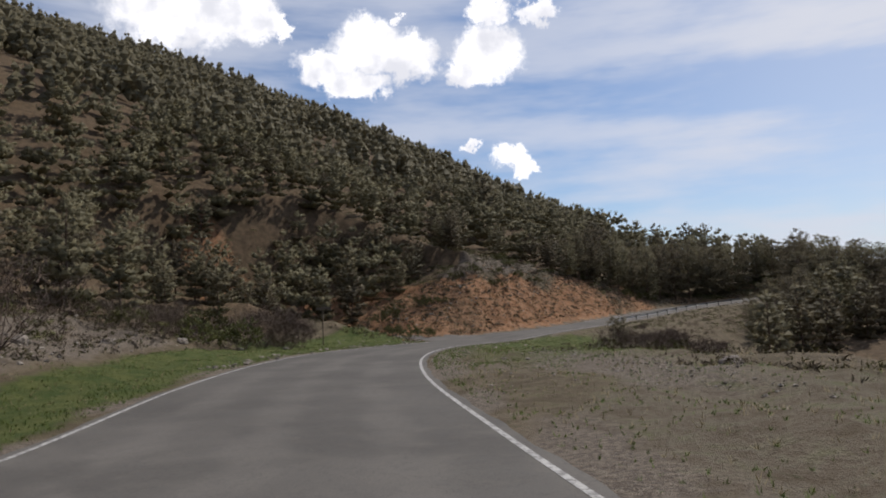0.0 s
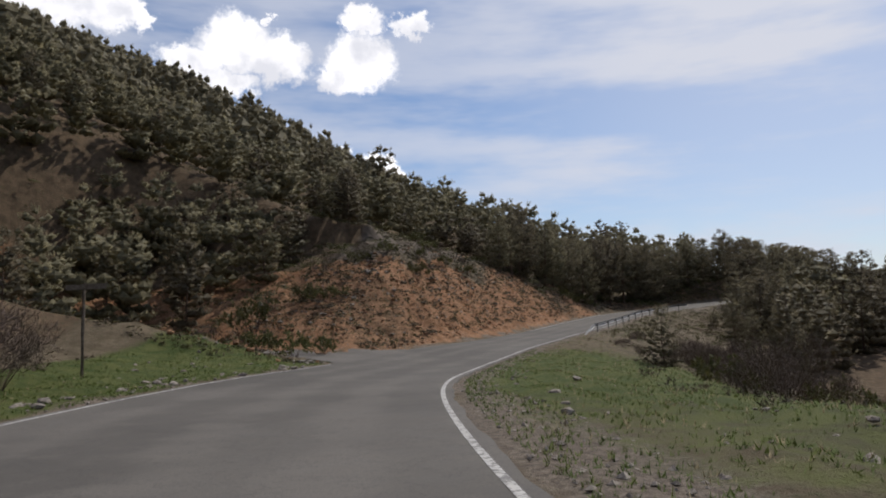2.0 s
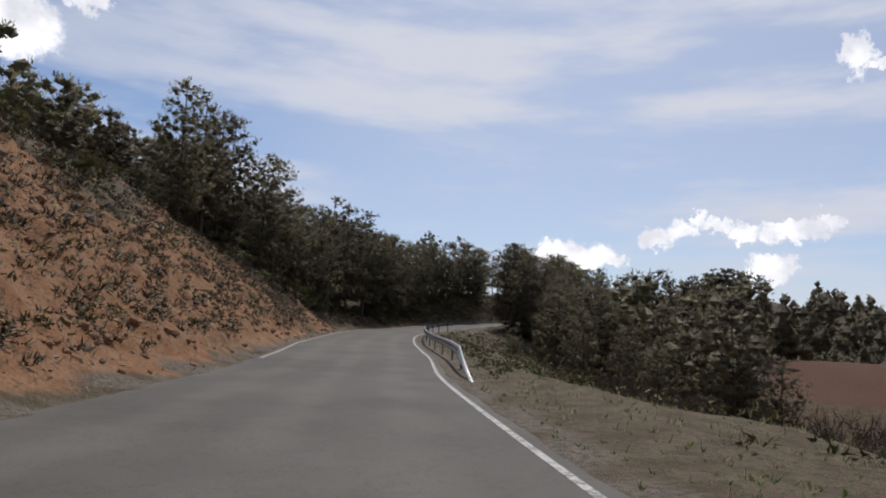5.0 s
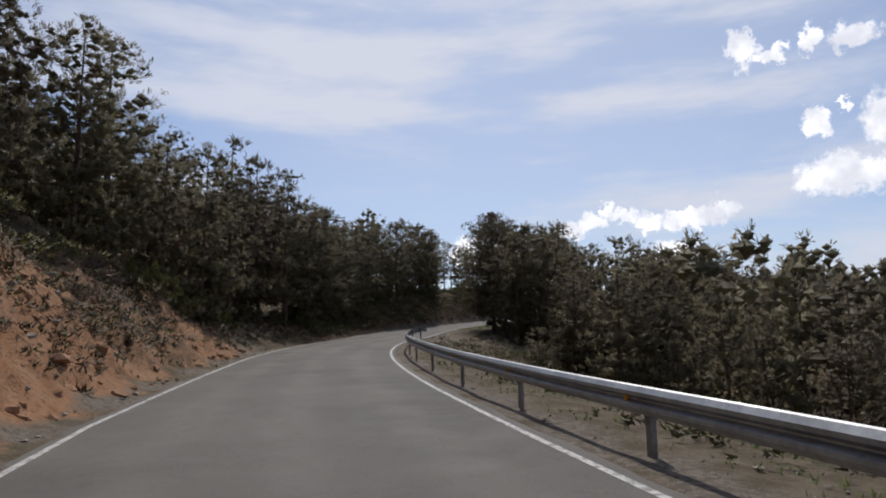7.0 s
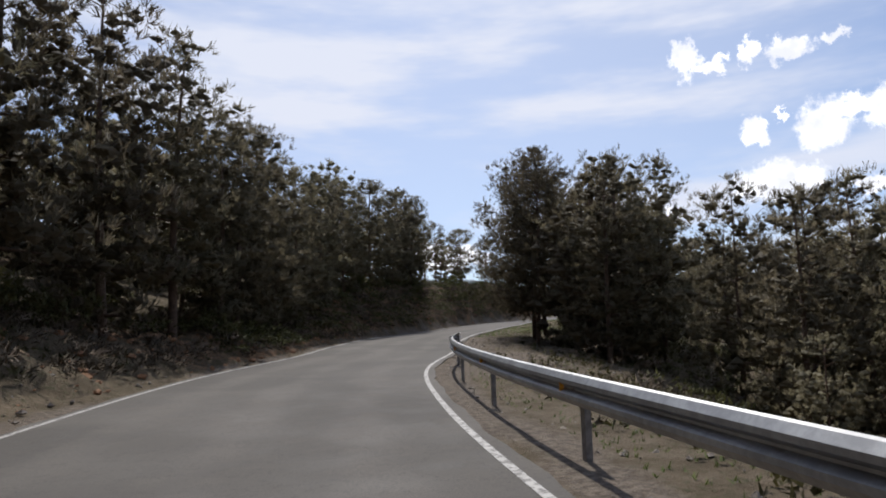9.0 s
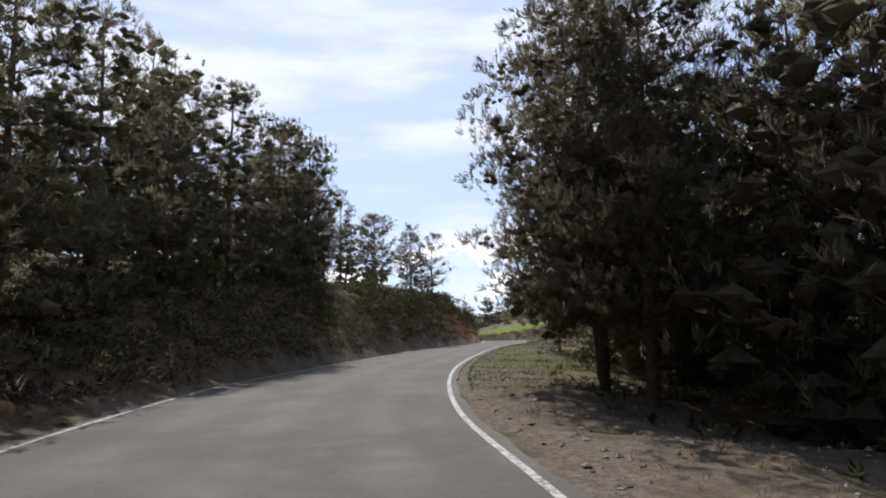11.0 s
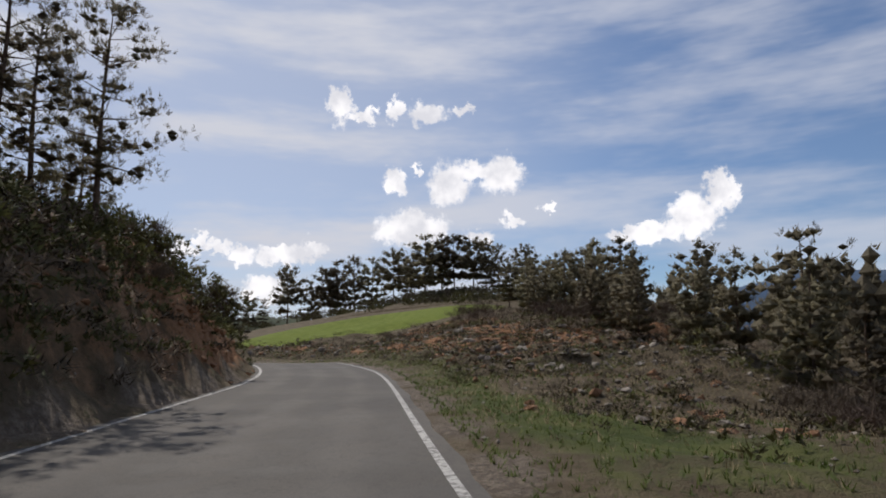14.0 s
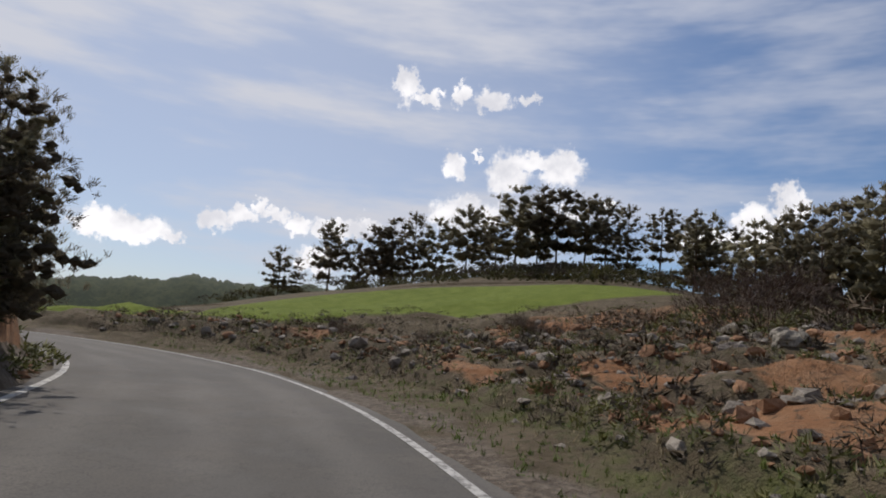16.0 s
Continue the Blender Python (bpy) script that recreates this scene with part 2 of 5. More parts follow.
RIGHT = [
    (-15, (0, 6, 14, 22, 40, 80, 200), (0, -0.05, -0.1, -1.0, -6, -14, -25)),
    (15, (0, 6, 12, 18, 30, 60, 150), (0, -0.05, -0.15, -0.4, -3.5, -9, -22)),
    (35, (0, 3, 9, 14, 25, 60, 150), (0, -0.1, -0.6, -2.5, -6, -12, -24)),
    (60, (0, 4, 8, 14, 25, 60, 150), (0, -0.1, -0.8, -3, -6, -12, -24)),
    (80, (0, 3, 5, 12, 25, 60, 150), (0, -0.1, -0.6, -3.5, -7, -12, -24)),
    (125, (0, 2.5, 5, 12, 25, 45, 60, 150), (0, -0.1, -0.7, -3.5, -5.5, -3, -3, -24)),
    (145, (0, 3, 6, 12, 25, 45, 65, 150), (0, -0.1, -0.3, -1.5, -3.5, -0.5, -1, -26)),
    (165, (0, 3, 6, 12, 25, 60, 150), (0, -0.05, -0.3, -1.2, -6, -18, -35)),
    (180, (0, 2, 6, 12, 20, 40, 100), (0, 0, -0.3, -1.4, -4, -12, -30)),
    (193, (0, 1.5, 4, 9, 20, 40, 60, 100), (0, 0.05, 0.4, 0.5, -0.6, -5, -12, -30)),
    (200, (0, 1.5, 4, 9, 20, 40, 60, 100), (0, 0.05, 0.5, 1.5, 1.3, -3, -9, -26)),
    (208, (0, 1, 3, 8, 20, 48, 68, 150), (0, 0.05, 0.5, 1.7, 2.2, -1, -6, -25)),
    (217, (0, 1, 3, 8, 20, 50, 72, 150), (0, 0.1, 0.55, 0.8, 1.9, 5.4, 10, 0)),
    (225, (0, 1, 3, 8, 25, 50, 70, 150), (0, 0, 0.15, 0.3, 0.9, 2.8, 6, 0)),
    (245, (0, 2, 10, 40, 150), (0, 0, -0.3, -1, -12)),
]


# bare orange patches on the rocky bank: s, d, half lengths along and across
BARE_EARTH = [(204.9, 3.7, 1.2, 0.8), (201.8, 2.9, 1.2, 0.7), (200.3, 3.8, 1.0, 0.6), (207.6, 2.6, 0.9, 0.4), (203.2, 5.0, 0.9, 0.6)]


def bare(s, d):
    """0 to 1: how far a place lies inside a bare patch."""
    return np.max([1 - smoothstep(np.hypot((s - a) / p, (d - b) / q), 0.75, 1.25) for a, b, p, q in BARE_EARTH], 0)


PLOUGHED = (80.0, 86.0, 15.0, 12.0)


def smoothstep(x, a, b):
    t = np.clip((x - a) / (b - a), 0, 1)
    return t * t * (3 - 2 * t)


HILL_AZ = (40, 50, 57, 65, 79, 87, 95, 110)
HILL = [(1.4, 1.5, 0.1, -1.5, -3, -8), (1.6, 1.9, 2.2, 1.5, 0, -6), (1.8, 2.4, 3.7, 5.0, 5.5, -2), (2.4, 3.0, 5.9, 7.0, 8.3, 2), (3.2, 3.8, 8.0, 9.8, 10, 0), (3.6, 4.4, 8.6, 9.8, 8, -5), (3.6, 4.8, 7.0, 6, 2, -12), (2.8, 3.6, 1, -3, -8, -20)]


def table_at(table, s, d):
    """Rise at s and distance d by straight lines between the rows."""
    keys = np.array([r[0] for r in table])
    rows = []
    for r in table:
        rows.append(np.interp(d, r[1], r[2]))
    rows = np.array(rows)
    k = np.clip(np.searchsorted(keys, s) - 1, 0, len(keys) - 2)
    f = np.clip((s - keys[k]) / (keys[k + 1] - keys[k]), 0, 1)
    f = f * f * (3 - 2 * f)
    j = np.arange(len(s))
    return rows[k, j] * (1 - f) + rows[k + 1, j] * f


def lumps(x, y, seed):
    """Smooth noise from a few crossed waves."""
    r = np.random.RandomState(seed)
    v = np.zeros_like(x)
    for _ in range(7):
        a, w, p = r.uniform(0, 6.28), r.uniform(0.7, 1.4), r.uniform(0, 6.28)
        v += np.sin((x * math.cos(a) + y * math.sin(a)) * w + p)
    return v / 3.0


def land(x, y, rough=True):
    x, y = np.ravel(np.asarray(x, float)), np.ravel(np.asarray(y, float))
    s, l, z = along(x, y)
    left = np.maximum(-wid(s) - l, 0)
    right = np.maximum(l, 0)
    h = np.where(l < -wid(s) / 2, table_at(LEFT, s, left), table_at(RIGHT, s, right))
    track = np.clip((s - 51.5) / 2, 0, 1) * np.clip((61.2 - s) / 1.8, 0, 1) * np.clip((26 - left) / 8, 0, 1) * (l < -wid(s) / 2)
    cap = 0.025 * left - 0.03 + np.maximum(0, np.maximum(0.8 * (54.4 - s), 0.42 * (s - 59.2))) + np.clip((left - 36) / 14, 0, 1) * 40 + np.clip((1.5 - left) / 1.5, 0, 1)
    h = np.where((l < -wid(s) / 2) & (s > 45) & (s < 78), np.minimum(h, cap), h)
    beyond = np.maximum(left, right)
    # the mountain, by bearing from the road's first stretch
    az, r = np.degrees(np.arctan2(x, y)), np.hypot(x, y)
    ridge = np.interp(az, (-90, -61.5, -43.5, -29.5, -18.5, -9.5, 0, 9, 20), (126, 128, 124, 110, 94, 78.5, 56, 31, 18))
    m = ridge * np.minimum(r / 300, 1) ** 1.15 * (1 - 0.5 * np.clip((r - 300) / 300, 0, 1))
    w = np.clip((beyond - 40) / 55, 0, 1) * np.clip((20 - az) / 8, 0, 1) * (y > 20)
    h = h * (1 - w) + (m - z) * w
    # a ploughed slope below the road
    near = np.hypot((x - PLOUGHED[0]) / PLOUGHED[2], (y - PLOUGHED[1]) / PLOUGHED[3])
    w = (1 - smoothstep(near, 0.7, 1.9)) * (l > 8)
    h = h * (1 - w) + (-3.6 + 0.11 * ((x - PLOUGHED[0]) * 0.80 + (y - PLOUGHED[1]) * 0.60) - z) * w
    # the hill with the field, by bearing from the last bend
    az, r = np.degrees(np.arctan2(x - 106.7, y - 144.3)), np.hypot(x - 106.7, y - 144.3)
    rows = [np.interp(r, (20, 30, 60, 75, 95, 150), v) for v in HILL]
    k = np.clip(np.searchsorted(HILL_AZ, az) - 1, 0, len(HILL_AZ) - 2)
    f = np.clip((az - np.array(HILL_AZ)[k]) / (np.array(HILL_AZ)[k + 1] - np.array(HILL_AZ)[k]), 0, 1)
    rows, j = np.array(rows), np.arange(len(x))
    e = rows[k, j] * (1 - f) + rows[k + 1, j] * f
    w = np.clip((beyond - 7) / 8, 0, 1) * np.clip((az - 30) / 9, 0, 1) * np.clip((125 - az) / 16, 0, 1) * np.clip((r - 14) / 5, 0, 1) * np.clip((260 - r) / 100, 0, 1) * ((l > 0) | (az > 38))
    h = h * (1 - w) + (e - z) * w
    far = np.clip((np.hypot(x - 60, y - 80) - 450) / 500, 0, 1)
    h = h * (1 - far) + far * (-40)
    if rough:
        out = np.maximum(left, right)
        amp = np.clip((out - 0.8) / 6, 0, 1) * (1 - track)
        h = h + amp * (0.16 * lumps(x * 0.9, y * 0.9, 3) + 0.35 * lumps(x * 0.22, y * 0.22, 4)) + np.clip((out - 20) / 60, 0, 1) * 1.6 * lumps(x * 0.06, y * 0.06, 5)
        h = h + np.clip((out - 0.6) / 1.5, 0, 1) * 0.10 * lumps(x * 2.3, y * 2.3, 6)
    inside = (l <= 0.15) & (l >= -wid(s) - np.where(s > 185, 0.8, 0.3))
    return z + np.where(inside, -0.06, h), s, l


BANKS = []  # stretches of bank with their own relief: s0, d0, side, step, heights above the land


def bank_lift(s, l):
    """How far the modelled banks stand above the land at places along and beside the road."""
    up = np.zeros(len(s))
    for s0, d0, side, step, h in BANKS:
        d = l if side > 0 else -wid(s) - l
        u, v = (s - s0) / step, (d - d0) / step
        inside = (u >= 0) & (v >= 0) & (u < h.shape[1] - 1) & (v < h.shape[0] - 1)
        i, j = np.clip(u, 0, h.shape[1] - 2).astype(int), np.clip(v, 0, h.shape[0] - 2).astype(int)
        a, b = np.clip(u - i, 0, 1), np.clip(v - j, 0, 1)
        z = (h[j, i] * (1 - a) + h[j, i + 1] * a) * (1 - b) + (h[j + 1, i] * (1 - a) + h[j + 1, i + 1] * a) * b
        up = np.where(inside, np.maximum(z, 0), up)
    return up


def land_z(x, y):
    z, s, l = land([x], [y])
    return float(z[0] + bank_lift(s, l)[0])


# ---- materials ----


def material(name):
    m = bpy.data.materials.new(name)
    m.use_nodes = True
    m.node_tree.nodes.clear()
    return m, Net(m.node_tree)


def finish(m, net, color, rough=0.9, bump=None, strength=0.3, distance=0.05, metal=0.0, spec=0.3, through_light=0.0, tint=None):
    p = net.add("ShaderNodeBsdfPrincipled")
    net.put(color, p.inputs["Base Color"])
    net.put(rough, p.inputs["Roughness"])
    net.put(metal, p.inputs["Metallic"])
    net.put(spec, p.inputs["Specular IOR Level"])
    if bump is not None:
        b = net.add("ShaderNodeBump")
        net.put(bump, b.inputs["Height"])
        b.inputs["Strength"].default_value = strength
        b.inputs["Distance"].default_value = distance
        net.put(b.outputs[0], p.inputs["Normal"])
    shader = p.outputs[0]
    if through_light:
        t = net.add("ShaderNodeBsdfTranslucent")
        net.put(tint if tint is not None else color, t.inputs[0])
        mx = net.add("ShaderNodeMixShader")
        mx.inputs[0].default_value = through_light
        net.put(shader, mx.inputs[1])
        net.put(t.outputs[0], mx.inputs[2])
        shader = mx.outputs[0]
    o = net.add("ShaderNodeOutputMaterial")
    net.put(shader, o.inputs[0])
    return m


def place(net):
    return net.add("ShaderNodeNewGeometry").outputs["Position"]


def mat_asphalt():
    m, n = material("asphalt")
    p = place(n)
    big = n.noise(p, 0.25, 4)
    mid = n.noise(p, 2.0, 5)
    fine = n.noise(p, 60, 3)
    across = n.add("ShaderNodeAttribute", attr="across").outputs["Fac"]
    lane = n.math("COSINE", n.math("MULTIPLY", across, 25.13))
    worn = n.math("ADD", n.math("MULTIPLY", lane, 0.16), n.noise(p, 0.5, 5, 0.6, (1.0, 1.0, 1.0)).outputs[0])
    c = n.mix(n.ramp(big.outputs[0], 0.35, 0.65), (0.098, 0.088, 0.076), (0.128, 0.115, 0.099))
    c = n.mix(n.ramp(mid.outputs[0], 0.45, 0.75, 0, 0.5), c, (0.150, 0.134, 0.115))
    c = n.mix(n.ramp(worn, 0.42, 0.72, 0, 0.45), c, (0.172, 0.154, 0.132))
    crack = n.noise(p, 1.1, 6, 0.7)
    c = n.mix(n.ramp(n.math("ABSOLUTE", n.math("SUBTRACT", crack.outputs[0], 0.5)), 0.0, 0.012, 0.35, 0.0), c, (0.05, 0.046, 0.042))
    c = n.mix(n.ramp(fine.outputs[0], 0.4, 0.7, 0, 0.45), c, (0.055, 0.052, 0.05))
    return finish(m, n, c, n.ramp(mid.outputs[0], 0.3, 0.7, 0.78, 0.92), fine.outputs[0], 0.35, 0.006, spec=0.16)


def mat_line():
    m, n = material("road_paint")
    p = place(n)
    w = n.noise(p, 9.0, 6, 0.7)
    c = n.mix(n.ramp(w.outputs[0], 0.44, 0.60), (0.46, 0.44, 0.40), (0.17, 0.16, 0.145))
    return finish(m, n, c, 0.7)


def mat_ground():
    m, n = material("ground")
    p = place(n)
    a = n.noise(p, 0.18, 4)
    b = n.noise(p, 1.3, 6, 0.65)
    c = n.noise(p, 9.0, 5, 0.7)
    d = n.noise(p, 38.0, 3, 0.6)

    def mask(name, spread=0.5):
        at = n.add("ShaderNodeAttribute", attr=name).outputs["Fac"]
        wob = n.math("MULTIPLY", n.math("SUBTRACT", b.outputs[0], 0.5), spread * 2)
        return n.ramp(n.math("ADD", at, wob), 0.3, 0.7)

    dry = n.mix(n.ramp(b.outputs[0], 0.35, 0.65), (0.098, 0.074, 0.045), (0.165, 0.126, 0.082))
    dry = n.mix(n.ramp(c.outputs[0], 0.50, 0.68), dry, (0.07, 0.068, 0.032))
    orange = n.mix(n.ramp(b.outputs[0], 0.35, 0.65), (0.27, 0.128, 0.058), (0.33, 0.185, 0.100))
    orange = n.mix(n.ramp(c.outputs[0], 0.50, 0.66, 0, 0.8), orange, (0.105, 0.072, 0.045))
    grass = n.mix(n.ramp(b.outputs[0], 0.38, 0.62), (0.050, 0.070, 0.016), (0.096, 0.104, 0.031))
    grass = n.mix(n.ramp(c.outputs[0], 0.58, 0.72, 0, 0.6), grass, (0.155, 0.125, 0.07))
    gravel = n.mix(n.ramp(c.outputs[0], 0.40, 0.62), (0.115, 0.090, 0.066), (0.225, 0.182, 0.138))
    gravel = n.mix(n.ramp(d.outputs[0], 0.5, 0.65), gravel, (0.13, 0.11, 0.09))
    field = n.mix(n.ramp(b.outputs[0], 0.35, 0.65), (0.130, 0.168, 0.020), (0.170, 0.210, 0.032))
    litter = n.mix(n.ramp(b.outputs[0], 0.35, 0.65), (0.085, 0.056, 0.033), (0.150, 0.100, 0.060))
    litter = n.mix(n.ramp(c.outputs[0], 0.5, 0.66), litter, (0.062, 0.060, 0.03))
    col = n.mix(mask("litter"), dry, litter)
    col = n.mix(mask("orange"), col, orange)
    col = n.mix(mask("gravel"), col, gravel)
    col = n.mix(mask("grass"), col, grass)
    col = n.mix(mask("field", 0.08), col, field)
    soil = n.mix(n.ramp(c.outputs[0], 0.4, 0.62), (0.088, 0.043, 0.026), (0.150, 0.078, 0.047))
    col = n.mix(mask("plough", 0.1), col, soil)
    h = n.math("ADD", n.math("MULTIPLY", c.outputs[0], 0.7), n.math("MULTIPLY", d.outputs[0], 0.3))
    return finish(m, n, col, 0.95, h, 0.9, 0.12, spec=0.15)


def mat_two(name, lo, hi, scale=3.0, rough=0.9, relief=0.4, depth=0.03, per_object=0.0, **more):
    m, n = material(name)
    p = place(n)
    a = n.noise(p, scale, 5, 0.65)
    b = n.noise(p, scale * 6, 4, 0.6)
    f = n.math("ADD", n.math("MULTIPLY", a.outputs[0], 0.6), n.math("MULTIPLY", b.outputs[0], 0.4))
    c = n.mix(n.ramp(f, 0.38, 0.62), lo, hi)
    if per_object:
        r = n.add("ShaderNodeObjectInfo").outputs["Random"]
        h = n.add("ShaderNodeHueSaturation")
        n.put(n.math("ADD", 1.0 - per_object / 2, n.math("MULTIPLY", r, per_object)), h.inputs["Value"])
        n.put(n.math("ADD", 0.485, n.math("MULTIPLY", r, 0.03)), h.inputs["Hue"])
        n.put(c, h.inputs["Color"])
        c = h.outputs[0]
    return finish(m, n, c, rough, b.outputs[0], relief, depth, **more)


ASPHALT, PAINT, GROUND = mat_asphalt(), mat_line(), mat_ground()
NEEDLES = mat_two("pine_needles", (0.138, 0.122, 0.076), (0.265, 0.226, 0.142), 0.9, 0.7, 0, per_object=0.6, through_light=0.55, spec=0.2)
BARK = mat_two("pine_bark", (0.075, 0.05, 0.036), (0.17, 0.115, 0.08), 6, 0.95, 0.8)
TWIGS = mat_two("bare_twigs", (0.085, 0.060, 0.044), (0.160, 0.116, 0.085), 2, 0.9, 0, per_object=0.4)
SCRUB = mat_two("dry_scrub", (0.058, 0.046, 0.030), (0.120, 0.096, 0.062), 2, 0.9, 0, per_object=0.3)
LEAVES = mat_two("shrub_leaves", (0.062, 0.066, 0.022), (0.135, 0.125, 0.045), 2, 0.75, 0, per_object=0.5, through_light=0.25)
GRASS = mat_two("grass_blades", (0.058, 0.090, 0.018), (0.120, 0.140, 0.038), 1.2, 0.8, 0, through_light=0.3)
STRAW = mat_two("dry_grass", (0.17, 0.135, 0.075), (0.29, 0.24, 0.14), 1.2, 0.85, 0, through_light=0.2)
ROCK = mat_two("limestone", (0.16, 0.132, 0.106), (0.34, 0.295, 0.24), 3, 0.92, 0.8, 0.04, per_object=0.3)
CLOD = mat_two("orange_earth", (0.24, 0.125, 0.065), (0.37, 0.205, 0.11), 3, 0.95, 0.8, 0.04)
STEEL = mat_two("galvanised_steel", (0.24, 0.24, 0.238), (0.36, 0.36, 0.352), 2, 0.42, 0.05, 0.005, metal=0.75)
POST = mat_two("weathered_post_steel", (0.16, 0.155, 0.15), (0.28, 0.27, 0.26), 5, 0.6, 0.1, 0.005, metal=0.5)
AMBER = mat_two("amber_reflector", (0.62, 0.27, 0.02), (0.72, 0.36, 0.04), 20, 0.3, 0)
WOOD = mat_two("weathered_wood", (0.10, 0.075, 0.055), (0.20, 0.155, 0.115), 8, 0.9, 0.6)
CONCRETE = mat_two("old_concrete", (0.30, 0.27, 0.23), (0.46, 0.42, 0.36), 3, 0.9, 0.4)
FILLER = mat_two("joint_filler", (0.12, 0.117, 0.11), (0.2, 0.195, 0.185), 7, 0.9, 0.3)
TAR = mat_two("tar", (0.018, 0.018, 0.018), (0.035, 0.034, 0.033), 9, 0.8, 0.3)
# Distance haze over the wooded hills is painted into this blue base colour.
HAZE_BLUE_HILL = mat_two("haze_tinted_hills", (0.045, 0.080, 0.135), (0.070, 0.108, 0.170), 0.012, 1.0, 0)
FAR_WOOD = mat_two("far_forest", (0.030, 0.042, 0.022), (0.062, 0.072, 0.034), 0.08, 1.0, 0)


# ---- mesh helpers ----


def mesh_from(name, verts, faces, mat, smooth=False):
    me = bpy.data.meshes.new(name)
    me.from_pydata(verts if isinstance(verts, list) else verts.tolist(), [], faces if isinstance(faces, list) else faces.tolist())
    me.materials.append(mat)
    if smooth:
        me.polygons.foreach_set("use_smooth", [True] * len(me.polygons))
    me.update()
    return me


def tri_mesh(name, verts, mats, index=None):
    """Loose triangles from an array of shape (n, 3, 3); index: material slot of each."""
    n = len(verts)
    me = bpy.data.meshes.new(name)
    me.vertices.add(n * 3)
    me.vertices.foreach_set("co", np.ascontiguousarray(verts, dtype=np.float32).ravel())
    me.loops.add(n * 3)
    me.loops.foreach_set("vertex_index", np.arange(n * 3, dtype=np.int32))
    me.polygons.add(n)
    me.polygons.foreach_set("loop_start", np.arange(0, n * 3, 3, dtype=np.int32))
    for m in mats:
        me.materials.append(m)
    if index is not None:
        me.polygons.foreach_set("material_index", np.asarray(index, dtype=np.int32))
    me.update(calc_edges=True)
    me.validate()
    return me


def part(name, bm, mat, parent, label=""):
    me = bpy.data.meshes.new(name)
    bm.to_mesh(me)
    bm.free()
    me.materials.append(mat)
    ob = new(name, me)
    ob.parent = parent
    return tagged(ob, label)


def part_mesh(name, me, parent, label=""):
    ob = new(name, me)
    ob.parent = parent
    return tagged(ob, label)


def unit(v):
    return v / np.maximum(np.linalg.norm(v, axis=-1, keepdims=True), 1e-9)


def blades(rng, centres, lean, count, length, width, spread, turned=0.0):
    """Narrow triangles that fan out of each centre towards its lean; a share of them broad end outwards."""
    n = len(centres)
    c = np.repeat(centres, count, 0)
    d = unit(np.repeat(lean, count, 0) + rng.normal(0, spread, (n * count, 3)))
    side = unit(np.cross(d, rng.normal(0, 1, (n * count, 3))))
    ln = length * rng.uniform(0.6, 1.3, (n * count, 1))
    w = width * rng.uniform(0.7, 1.3, (n * count, 1))
    root = c + rng.normal(0, length * 0.18, (n * count, 3))
    tip = root + d * ln
    if turned:
        swap = rng.uniform(0, 1, (n * count, 1)) < turned
        root, tip = np.where(swap, tip, root), np.where(swap, root, tip)
    return np.stack([root - side * w, root + side * w, tip], 1)


PHI = (1 + 5**0.5) / 2
ICO_V = unit(np.array([(-1, PHI, 0), (1, PHI, 0), (-1, -PHI, 0), (1, -PHI, 0), (0, -1, PHI), (0, 1, PHI), (0, -1, -PHI), (0, 1, -PHI), (PHI, 0, -1), (PHI, 0, 1), (-PHI, 0, -1), (-PHI, 0, 1)], float))
ICO_F = np.array([(0, 11, 5), (0, 5, 1), (0, 1, 7), (0, 7, 10), (0, 10, 11), (1, 5, 9), (5, 11, 4), (11, 10, 2), (10, 7, 6), (7, 1, 8), (3, 9, 4), (3, 4, 2), (3, 2, 6), (3, 6, 8), (3, 8, 9), (4, 9, 5), (2, 4, 11), (6, 2, 10), (8, 6, 7), (9, 8, 1)])


OCT_V = np.array([(1, 0, 0), (-1, 0, 0), (0, 1, 0), (0, -1, 0), (0, 0, 1), (0, 0, -1)], float)
OCT_F = np.array([(0, 2, 4), (2, 1, 4), (1, 3, 4), (3, 0, 4), (2, 0, 5), (1, 2, 5), (3, 1, 5), (0, 3, 5)])


def lump_tris(rng, centres, sizes):
    """Small uneven solid clumps, as triangles with their outward directions."""
    n = len(centres)
    v = OCT_V[None] * rng.uniform(0.85, 1.3, (n, 6, 1)) * sizes[:, None]
    a = rng.uniform(0, 6.283, n)
    c, s = np.cos(a)[:, None], np.sin(a)[:, None]
    v = np.stack([v[..., 0] * c - v[..., 1] * s, v[..., 0] * s + v[..., 1] * c, v[..., 2]], 2)
    out = unit(v / np.maximum(sizes[:, None], 1e-6))
    return (v + centres[:, None])[:, OCT_F].reshape(-1, 3, 3), out[:, OCT_F].mean(2).reshape(-1, 3)


def rod(pts, radii, sides=6):
    """Verts and faces of a tapered tube along the points."""
    v, f = [], []
    for i, (p, r) in enumerate(zip(pts, radii)):
        d = Vector(pts[min(i + 1, len(pts) - 1)]) - Vector(pts[max(i - 1, 0)])
        q = d.to_track_quat("Z", "Y")
        for k in range(sides):
            a = 2 * math.pi * k / sides
            v.append(tuple(Vector(p) + q @ Vector((r * math.cos(a), r * math.sin(a), 0))))
    for i in range(len(pts) - 1):
        for k in range(sides):
            a, b = i * sides + k, i * sides + (k + 1) % sides
            f.append((a, b, b + sides, a + sides))
    f.append(tuple(range((len(pts) - 1) * sides, len(pts) * sides)))
    return v, f


def join(pieces):
    v, f = [], []
    for a, b in pieces:
        o = len(v)
        v += a
        f += [tuple(i + o for i in q) for q in b]
    return v, f


# ---- ground ----


